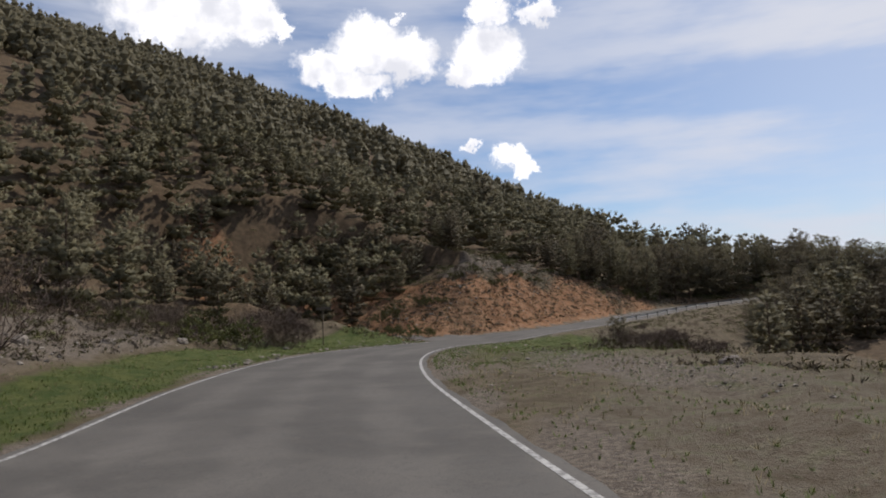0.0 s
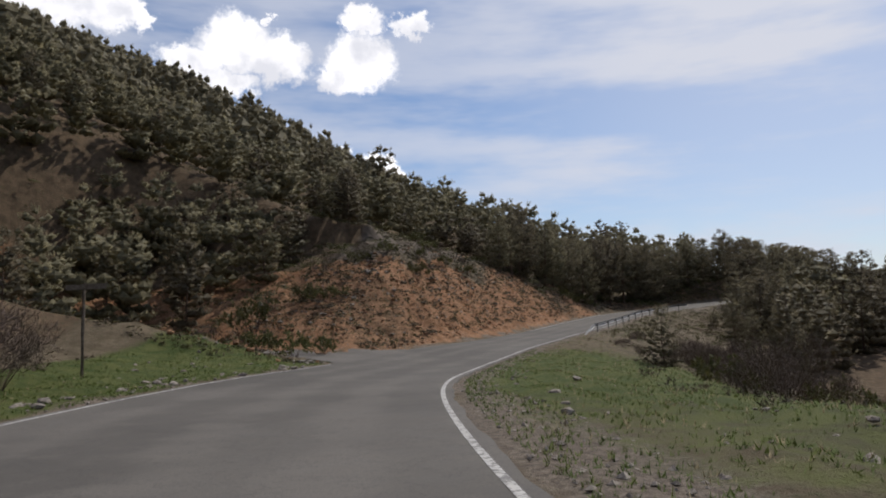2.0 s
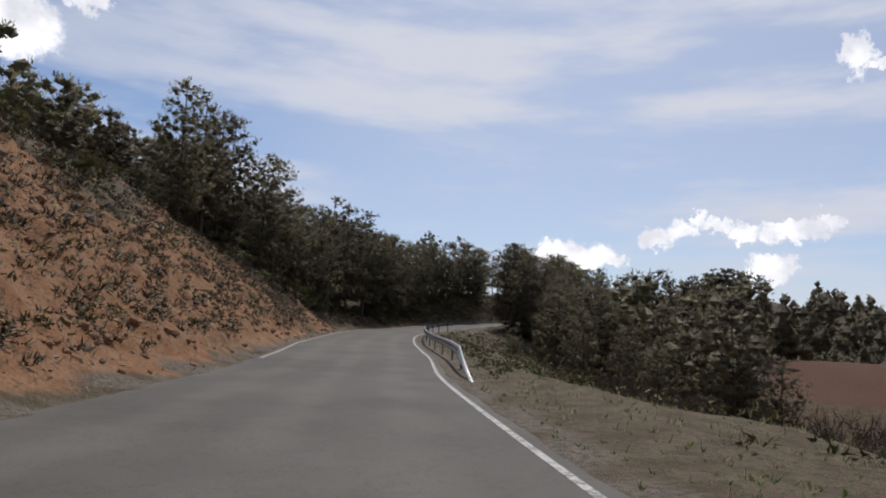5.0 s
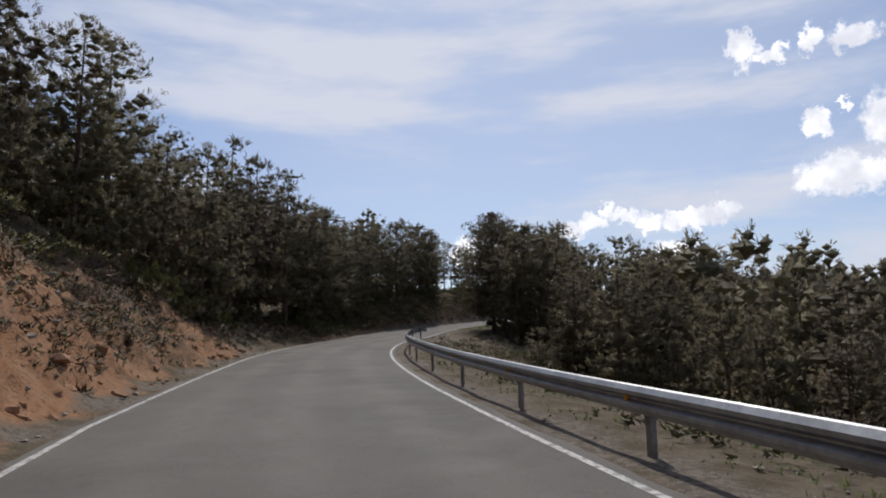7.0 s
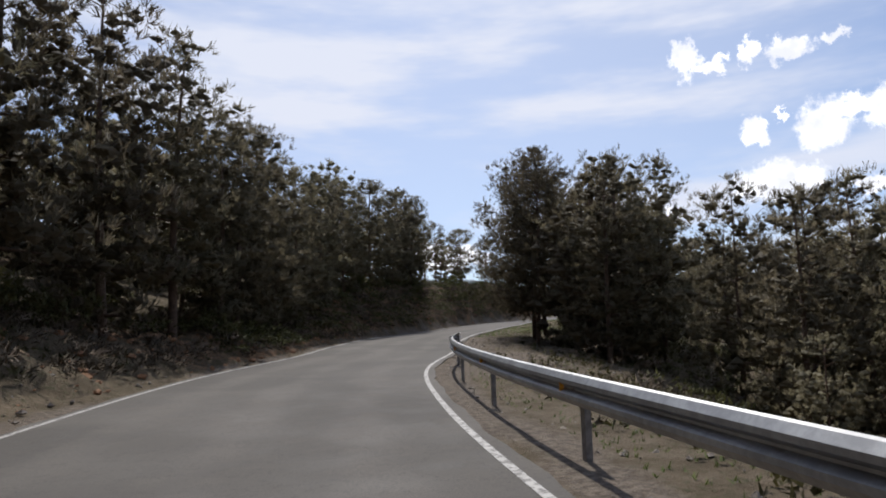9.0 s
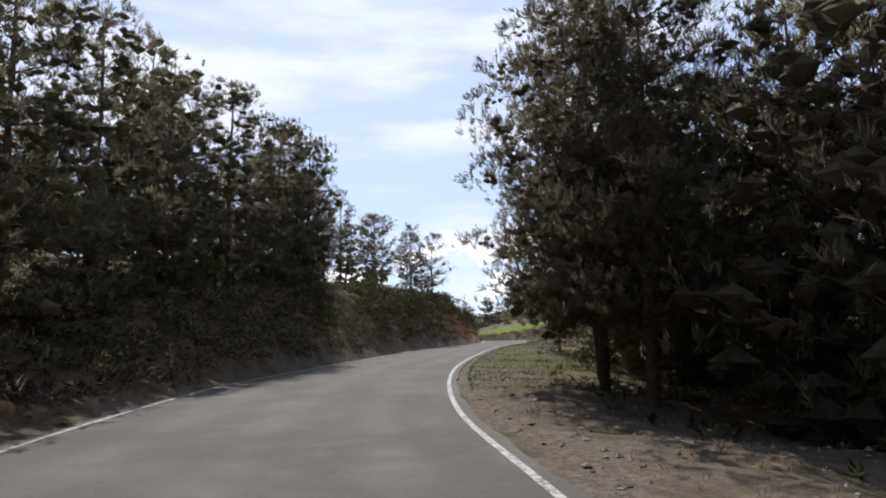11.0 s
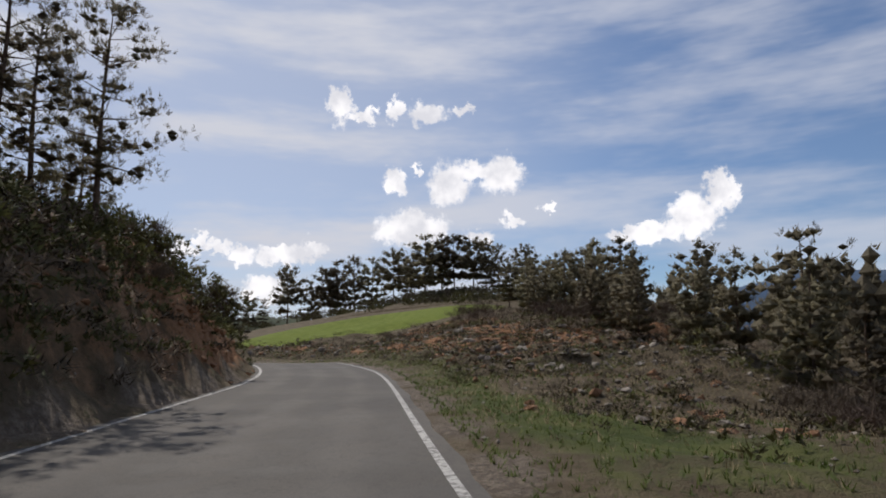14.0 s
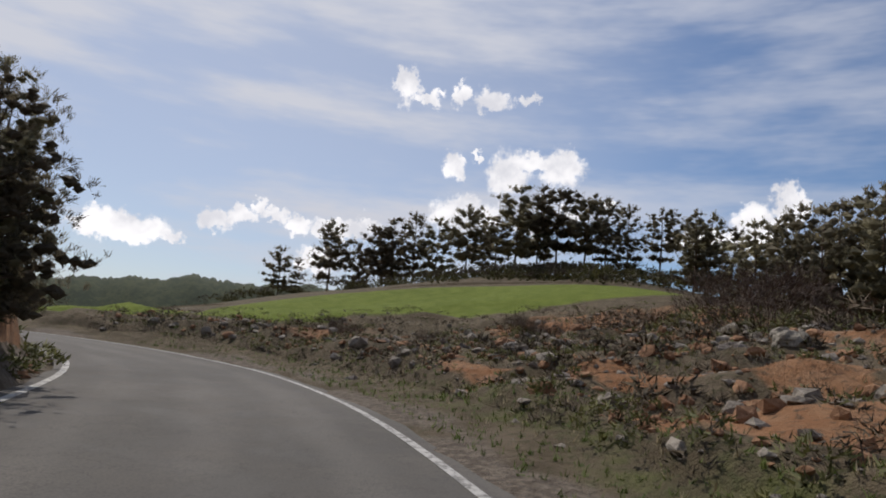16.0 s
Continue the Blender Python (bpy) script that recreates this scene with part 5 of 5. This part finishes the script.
# ---- shrubs ----


def shrub_meshes(seed, height, width, leafy, stems=22, tufts=150):
    rng = np.random.RandomState(seed)
    wood_tris, cen, lean = [], [], []
    pieces = []
    for i in range(stems):
        a, o = rng.uniform(0, 6.283), rng.uniform(0.15, 1.0) ** 0.6
        tip = np.array([math.cos(a) * o * width, math.sin(a) * o * width, height * math.sqrt(max(0.06, 1 - 0.8 * o * o)) * rng.uniform(0.75, 1.05)])
        root = np.array([math.cos(a), math.sin(a), 0]) * 0.1 * width
        mid = (root + tip) / 2 + rng.normal(0, 0.06 * width, 3)
        pieces.append(rod([tuple(root), tuple(mid), tuple(tip)], [0.010, 0.006, 0.002], 3))
        for _ in range(tufts // stems):
            u = rng.uniform(0.3, 1.0)
            c = mid * (1 - u) + tip * u
            cen.append(c + rng.normal(0, 0.09 * width, 3))
            lean.append(unit(c + np.array([0, 0, 0.4 * height])))
    v, f = join(pieces)
    cen, lean = np.array(cen), np.array(lean)
    if leafy:
        tri = blades(rng, cen, lean, 7, 0.15, 0.034, 0.9)
    else:
        tri = blades(rng, cen, lean, 7, 0.26, 0.0065, 0.75)
    return mesh_from("stalk", v, f, TWIGS), tri


def shrub(label, seed, height, width, leafy):
    st, tri = shrub_meshes(seed, height, width, leafy, tufts=130 if leafy else 210)
    ob = new("shrub")
    part_mesh("stalk", st, ob)
    part_mesh("foliage" if leafy else "crown", tri_mesh("foliage", tri, [LEAVES if leafy else TWIGS]), ob)
    return tagged(ob, label, "shrub", "roadside shrubs")


GREEN = [shrub("rounded olive green shrub on dry ground", 201, 1.3, 1.0, True), shrub("low spreading olive green shrub", 202, 0.9, 1.1, True)]
BARE = [shrub("bare reddish brown shrub of thin twigs", 203, 1.6, 1.3, False), shrub("low bare brown shrub of thin twigs", 204, 1.0, 1.0, False)]
SHRUB_USED = {}


def put_shrub(kinds, x, y, size, rng):
    src = kinds[rng.randint(len(kinds))]
    m = Matrix.LocRotScale((x, y, land_z(x, y) - 0.05), Euler((0, 0, rng.uniform(0, 6.28))), Vector((1, 1, rng.uniform(0.85, 1.15))) * size)
    if src.name not in SHRUB_USED:
        SHRUB_USED[src.name] = True
        src.matrix_basis = m
        return src
    ob = copy_thing(src, m)
    ob.matrix_basis = m
    return ob


def shrubs(kinds, s0, s1, d0, d1, side, count, lo, hi, seed):
    rng = np.random.RandomState(seed)
    for _ in range(count):
        s = rng.uniform(s0, s1)
        p = on_road(s, rng.uniform(d0, d1) * side - (wid(s) if side < 0 else 0))
        put_shrub(kinds, p.x, p.y, rng.uniform(lo, hi), rng)


shrubs(BARE, 28, 40, 6.5, 11, -1, 9, 1.0, 1.5, 401)
shrubs(BARE, -8, 14, 11, 18, -1, 10, 1.0, 1.7, 402)
shrubs(GREEN, 14, 38, 8, 15, -1, 12, 0.9, 1.5, 403)
shrubs(GREEN, 52, 60, 2.5, 5, -1, 3, 0.8, 1.1, 404)
shrubs(GREEN, 54, 108, 6, 14, -1, 26, 0.6, 1.2, 405)
shrubs(BARE, 54, 108, 6, 13, -1, 12, 0.5, 0.9, 406)
shrubs(BARE, 40, 74, 9, 17, 1, 22, 0.9, 1.6, 407)
shrubs(GREEN, 44, 80, 9, 18, 1, 12, 0.9, 1.5, 408)
shrubs(GREEN, 110, 165, 2.0, 5, -1, 26, 0.7, 1.3, 409)
shrubs(GREEN, 164, 204, 1.6, 4.5, -1, 34, 0.6, 1.2, 410)
shrubs(BARE, 164, 204, 1.6, 5, -1, 16, 0.6, 1.1, 411)
shrubs(BARE, 164, 192, 6, 12, 1, 14, 0.7, 1.2, 413)
shrubs(BARE, 197, 211, 9, 18, 1, 20, 0.7, 1.3, 414)
shrubs(BARE, 209, 218, 3.5, 8, 1, 9, 0.4, 0.8, 416)
shrubs(GREEN, 152, 166, 5.5, 8, 1, 12, 0.6, 1.1, 421)
shrubs(BARE, 60, 84, 4.5, 9, 1, 10, 0.5, 0.9, 422)
rng = np.random.RandomState(431)
for x, y, k in ((-9.9, 36.8, 1.5), (-11.2, 38.8, 1.8), (-11.0, 34.7, 1.7), (-9.6, 39.4, 1.1), (-10.6, 37.2, 1.9), (-10.6, 41.4, 1.3), (-14.9, 15.0, 2.3), (-17.3, 11.9, 2.4)):
    put_shrub(BARE[:1], x, y, k, rng)
for x, y, k in ((*on_road(61.5, -17.5)[:2], 2.0), (-11.4, 31.7, 1.6), (-13.9, 33.2, 1.7), (-13.0, 29.6, 1.5)):
    put_shrub(GREEN[:1], x, y, k, rng)

shrubs(BARE, 64, 86, 8, 14, 1, 16, 0.9, 1.5, 424)

# ---- scrub, stones, grass: too many to count ----


def strewn(rng, s0, s1, d0, d1, side, n, power=1.0):
    """n random places beside the road, and their s and d."""
    s = rng.uniform(s0, s1, n)
    d = d0 + (d1 - d0) * rng.uniform(0, 1, n) ** power
    l = d if side > 0 else -wid(s) - d
    k = (s + 15.0) / STEP
    i = np.arange(len(EDGE))
    x = np.interp(k, i, EDGE[:, 0]) + np.interp(k, i, NORMAL[:, 0]) * l
    y = np.interp(k, i, EDGE[:, 1]) + np.interp(k, i, NORMAL[:, 1]) * l
    z, ss, ll = land(x, y)
    dd = ll if side > 0 else -wid(ss) - ll
    ok = (dd > min(d0, 0.4) * 0.8) & ~((ss > 53.3) & (ss < 60) & (ll < -wid(ss)) & (ll > -wid(ss) - 24))
    ok &= (bare(ss, ll) < 0.5) | (np.arange(n) % 6 == 0)
    return np.stack([x, y, z + bank_lift(ss, ll)], 1)[ok]


def scrub(name, label, mat, zones, seed, size, blade, wide, per=26):
    rng = np.random.RandomState(seed)
    out, shades = [], []
    for zone in zones:
        p = strewn(rng, *zone)
        r = size * rng.uniform(0.5, 1.35, (len(p), 1))
        for _ in range(per // 4):
            a = rng.uniform(0, 6.283, (len(p), 1))
            o = rng.uniform(0.1, 1, (len(p), 1)) ** 0.6
            c = p + np.concatenate([np.cos(a) * o * r, np.sin(a) * o * r, np.sqrt(1 - 0.85 * o * o) * r * 0.62 - 0.03], 1)
            lean = np.concatenate([np.cos(a) * o, np.sin(a) * o, 0.55 + 0 * a], 1)
            out.append(blades(rng, c, lean, 4, blade, wide, 0.7))
            shades.append(np.repeat(unit(lean), 4, 0))
    return tagged(new(name, soft_mesh(name, np.concatenate(out), np.concatenate(shades), mat)), label, "scrub", kind="stuff")


def stones(name, label, mat, zones, seed, lo, hi, flat=0.65, form=(ICO_V, ICO_F)):
    rng = np.random.RandomState(seed)
    out = []
    for zone in zones:
        p = strewn(rng, *zone)
        n = len(p)
        v = form[0][None] * rng.uniform(0.6, 1.25, (n, len(form[0]), 1))
        size = lo + (hi - lo) * rng.uniform(0, 1, (n, 1)) ** 3
        dims = np.concatenate([rng.uniform(0.7, 1.3, (n, 2)), flat * rng.uniform(0.7, 1.2, (n, 1))], 1) * size
        v = v * dims[:, None]
        a = rng.uniform(0, 6.283, n)
        c, s = np.cos(a)[:, None], np.sin(a)[:, None]
        v = np.stack([v[..., 0] * c - v[..., 1] * s, v[..., 0] * s + v[..., 1] * c, v[..., 2]], 2) + p[:, None] + np.stack([0 * a, 0 * a, 0.15 * size[:, 0]], 1)[:, None]
        out.append(v[:, form[1]].reshape(-1, 3, 3))
    return tagged(new(name, tri_mesh(name, np.concatenate(out), [mat])), label, "stones", kind="stuff")


def grass(name, label, mat, zones, seed, length, wide, per=7):
    rng = np.random.RandomState(seed)
    out = []
    for zone in zones:
        p = strewn(rng, *zone)
        out.append(blades(rng, p + np.array([0, 0, -0.01]), np.tile([[0, 0, 1.0]], (len(p), 1)), per, length, wide, 0.45))
    tri = np.concatenate(out)
    return tagged(new(name, soft_mesh(name, tri, np.tile([[0, 0, 1.0]], (len(tri), 1)), mat)), label, "grass", kind="stuff")


# zones: s from, s to, distance from, distance to, side, how many, and how they thin out
# Zone 82-132 is added scrub that darkens the verge behind the rail for shade.
scrub("olive_scrub", "low olive and brown scrub cushions on the banks", LEAVES, [(51, 112, 1.6, 15, -1, 1900), (-14, 42, 6, 18, -1, 900), (-14, 70, 8, 16, 1, 220), (70, 130, 2.5, 9, 1, 260), (82, 132, 1.6, 5, 1, 110), (100, 190, 1.2, 6, -1, 500), (128, 186, 3, 12, 1, 420), (190, 226, 0.9, 7, -1, 260)], 301, 0.30, 0.14, 0.026, per=20)
# Brown part of the scrub added at 82-132 in place of the rail's shade.
scrub("brown_scrub", "dry brown scrub cushions on the banks", SCRUB, [(51, 112, 1.4, 15, -1, 2600), (-14, 46, 6, 24, -1, 1700), (-12, 26, 7, 13, 1, 160), (20, 75, 6, 16, 1, 300), (82, 132, 1.6, 5, 1, 110), (100, 190, 1.2, 6, -1, 300), (150, 186, 5, 12, 1, 200)], 302, 0.28, 0.15, 0.019, per=20)
scrub("tussocks", "dark brown rounded tussocks on the orange earth bank", SCRUB, [(61, 112, 0.9, 11, -1, 420), (190, 219, 2.2, 13, 1, 170)], 324, 0.34, 0.17, 0.022, per=48)
scrub("cutting_brush", "dark brush hanging over the earth cutting", LEAVES, [(136, 188, 0.9, 4.0, -1, 170), (150, 226, 0.9, 4.5, -1, 330), (198, 226, 0.5, 2.0, -1, 120)], 325, 0.55, 0.13, 0.022, per=84)
scrub("cutting_twigs", "dark dry twigs over the earth cutting", SCRUB, [(122, 226, 0.8, 4.5, -1, 420)], 326, 0.5, 0.2, 0.014, per=72)
scrub("slope_scrub", "brown and olive scrub cushions above the side track", LEAVES, [(59, 82, 10, 44, -1, 1100)], 323, 0.36, 0.15, 0.024, per=20)
scrub("bank_scrub", "low olive scrub cushions on the rocky bank", LEAVES, [(187, 220, 1.6, 16, 1, 1050, 1.2)], 321, 0.30, 0.085, 0.013, per=44)
scrub("bank_twigs", "dry brown scrub cushions on the rocky bank", SCRUB, [(187, 220, 1.6, 16, 1, 1150, 1.2), (180, 188, 2.5, 12, 1, 160)], 322, 0.27, 0.12, 0.008, per=36)
stones("bank_stones", "loose pale stones and rubble on the banks", ROCK, [(52, 112, 1.5, 14, -1, 1400), (-14, 40, 5.5, 14, -1, 1500), (189, 220, 1.6, 14, 1, 1900), (180, 191, 2.5, 11, 1, 450)], 303, 0.02, 0.15)
stones("bank_rubble", "pale broken rocks lying on the rocky bank", ROCK, [(189, 219, 2.0, 13, 1, 1000), (62, 100, 5, 13, -1, 300)], 317, 0.05, 0.24, 0.7)
stones("orange_rubble", "orange broken rocks and hard clods on the rocky bank", CLOD, [(191, 218, 2.0, 12, 1, 1700), (64, 116, 0.6, 7, -1, 400)], 318, 0.04, 0.17, 0.75)
stones("verge_gravel", "fine pale gravel along the road edges", ROCK, [(4, 30, 4.6, 6.4, 1, 900), (8, 34, 0.8, 8, 1, 350), (54, 122, 0.3, 1.6, -1, 900), (126, 158, 0.5, 7, 1, 2200), (76, 128, 0.5, 3, 1, 500), (156, 212, 0.6, 9, 1, 900), (18, 62, 0.4, 2.0, 1, 1100), (122, 205, 0.2, 1.4, -1, 600)], 313, 0.012, 0.075, form=(OCT_V, OCT_F))
stones("verge_stones", "white stones lying in the verge grass", ROCK, [(18, 52.4, 0.25, 1.6, -1, 150), (40, 52.4, 1, 6, -1, 70), (20, 45, 1.2, 8, 1, 70), (205, 212, 1, 4, 1, 30)], 314, 0.03, 0.17)
stones("earth_clods", "crumbled orange earth clods on the cut bank", CLOD, [(52, 122, 0.5, 10, -1, 2000), (122, 192, 0.6, 4, -1, 700), (188, 226, 0.3, 2.6, -1, 700), (191, 220, 2.5, 11, 1, 1200), (180, 192, 2, 10, 1, 140)], 304, 0.025, 0.20, 0.75)
grass("verge_grass", "short green verge grass", GRASS, [(-14, 42, 0.4, 6, -1, 5600, 1.2), (38, 53, 0.4, 8, -1, 3200), (-12, 16, 0.5, 9, 1, 1500, 1.3), (16, 62, 0.5, 9, 1, 7600, 1.3), (62, 84, 0.5, 9, 1, 600, 1.3), (148, 184, 0.5, 6, 1, 4500, 1.3), (187, 218, 0.5, 2.6, 1, 2200), (181, 190, 0.5, 7, 1, 1300), (80, 132, 1.1, 5, 1, 1900)], 305, 0.075, 0.008, per=6)
grass("dry_grass", "dry straw coloured grass tufts", STRAW, [(-14, 42, 1, 9, -1, 1500), (-12, 80, 1, 14, 1, 4200), (128, 184, 1.2, 12, 1, 2600), (187, 220, 1.2, 14, 1, 3000), (181, 190, 1, 12, 1, 1500), (55, 120, 1, 12, -1, 1300)], 306, 0.10, 0.006, per=6)

scrub("shrub_thicket", "thicket of olive green shrubs among the pines", LEAVES, [(-12, 44, 12, 30, -1, 110), (16, 46, 8.5, 24, -1, 110), (58, 106, 12, 26, -1, 110), (58, 78, 14, 44, -1, 60), (101, 170, 3.5, 12, -1, 120), (132, 192, 1.2, 4.5, -1, 190), (146, 184, 0.8, 2.6, -1, 90), (152, 192, 8.5, 16, 1, 80), (98, 130, 6, 16, 1, 70), (130, 160, 8, 15, 1, 80), (197, 210, 9, 20, 1, 70)], 315, 0.95, 0.15, 0.024, per=132)
scrub("brown_thicket", "thicket of bare brown undergrowth among the pines", TWIGS, [(-12, 44, 9, 26, -1, 100), (14, 46, 8, 22, -1, 120), (54, 106, 9, 24, -1, 80), (101, 190, 1.4, 6, -1, 190), (142, 186, 0.7, 2.8, -1, 130), (84, 160, 5, 12, 1, 110), (193, 212, 8, 20, 1, 110)], 316, 0.8, 0.24, 0.013, per=120)



def field_edge(rng, n):
    """Places on the crest above the field, below and between its pines."""
    i = rng.randint(0, len(CREST), n)
    xy = np.array(CREST)[i, :2] + rng.normal(0, 1, (n, 2)) * np.array([4.0, 3.5]) + np.array([-3.0, 1.0])
    return np.concatenate([xy, land(xy[:, 0], xy[:, 1])[0][:, None]], 1)


def brush(name, label, mat, places, seed, size, blade, wide, per):
    rng = np.random.RandomState(seed)
    r = size * rng.uniform(0.5, 1.35, (len(places), 1))
    out = []
    for _ in range(per // 4):
        a = rng.uniform(0, 6.283, (len(places), 1))
        o = rng.uniform(0.1, 1, (len(places), 1)) ** 0.6
        c = places + np.concatenate([np.cos(a) * o * r, np.sin(a) * o * r, np.sqrt(1 - 0.85 * o * o) * r * rng.uniform(0.2, 0.95, (len(places), 1))], 1)
        out.append(blades(rng, c, np.concatenate([np.cos(a) * o, np.sin(a) * o, 0.6 + 0 * a], 1), 4, blade, wide, 0.7))
    return tagged(new(name, tri_mesh(name, np.concatenate(out), [mat])), label, "scrub", kind="stuff")


brush("crest_undergrowth", "dark undergrowth below the pines above the field", LEAVES, field_edge(np.random.RandomState(331), 260), 332, 1.1, 0.3, 0.075, 72)
brush("crest_scrub", "dry brown scrub along the top of the field", SCRUB, field_edge(np.random.RandomState(333), 500) + np.array([-4.0, 0.5, 0.0]), 334, 0.45, 0.25, 0.03, 24)

# ---- boulders ----


def boulder(x, y, size, seed, flat=0.7, mat=None):
    bm = bmesh.new()
    bmesh.ops.create_icosphere(bm, subdivisions=3, radius=1)
    o = Vector((seed * 7.3, seed * 3.1, 0))
    for v in bm.verts:
        n = v.co.normalized()
        k = 1 + 0.32 * noise.noise(n * 1.3 + o) + 0.16 * noise.noise(n * 3.4 + o) + 0.05 * noise.noise(n * 9 + o)
        v.co = Vector((n.x * 1.15, n.y * 0.9, n.z * flat)) * k * size
    bmesh.ops.rotate(bm, verts=bm.verts, cent=(0, 0, 0), matrix=Matrix.Rotation(seed * 1.9, 3, "Z"))
    me = bpy.data.meshes.new("boulder")
    bm.to_mesh(me)
    bm.free()
    me.materials.append(mat or ROCK)
    ob = new("boulder", me)
    ob.location = (x, y, land_z(x, y) + size * flat * 0.25)
    return tagged(ob, "weathered pale limestone boulder half sunk in the bank" if not mat else "rough orange earth and rock outcrop in the bank", "rock", "boulders on the banks")


for i, (s, d, size) in enumerate([(209, 4.4, 0.24), (206.5, 9.5, 0.30), (206, 8.6, 0.24), (205.2, 7.2, 0.28), (208.6, 7.6, 0.24), (205.4, 6.2, 0.24), (12, 8.5, 0.3), (205.8, 7.7, 0.22), (208.0, 9.4, 0.42), (207.0, 8.4, 0.34), (204.8, 10.6, 0.36), (205.6, 11.4, 0.30), (206.6, 10.4, 0.26), (211.5, 3.2, 0.2), (212.4, 4.2, 0.26)]):
    q = on_road(s, d)
    boulder(q.x, q.y, size, i + 1)
for i, (s, d, size) in enumerate([(211.0, 3.6, 0.30), (212.5, 3.9, 0.28), (213.6, 4.4, 0.26), (206.4, 2.4, 0.2), (214.6, 5.0, 0.24), (209.6, 4.6, 0.24)]):
    q = on_road(s, d)
    boulder(q.x, q.y, size, i + 21, 0.75, CLOD)
for i, (s, d, size) in enumerate([(10, 8.5, 0.45), (13, 9.5, 0.35), (17, 8.4, 0.5), (21, 8.8, 0.4), (25, 7.8, 0.35), (6, 10.5, 0.5), (29, 6.4, 0.3), (33, 5.2, 0.25), (36, 3.6, 0.2), (19, 10.5, 0.5)]):
    q = on_road(s, -wid(s) - d)
    boulder(q.x, q.y, size, i + 41)
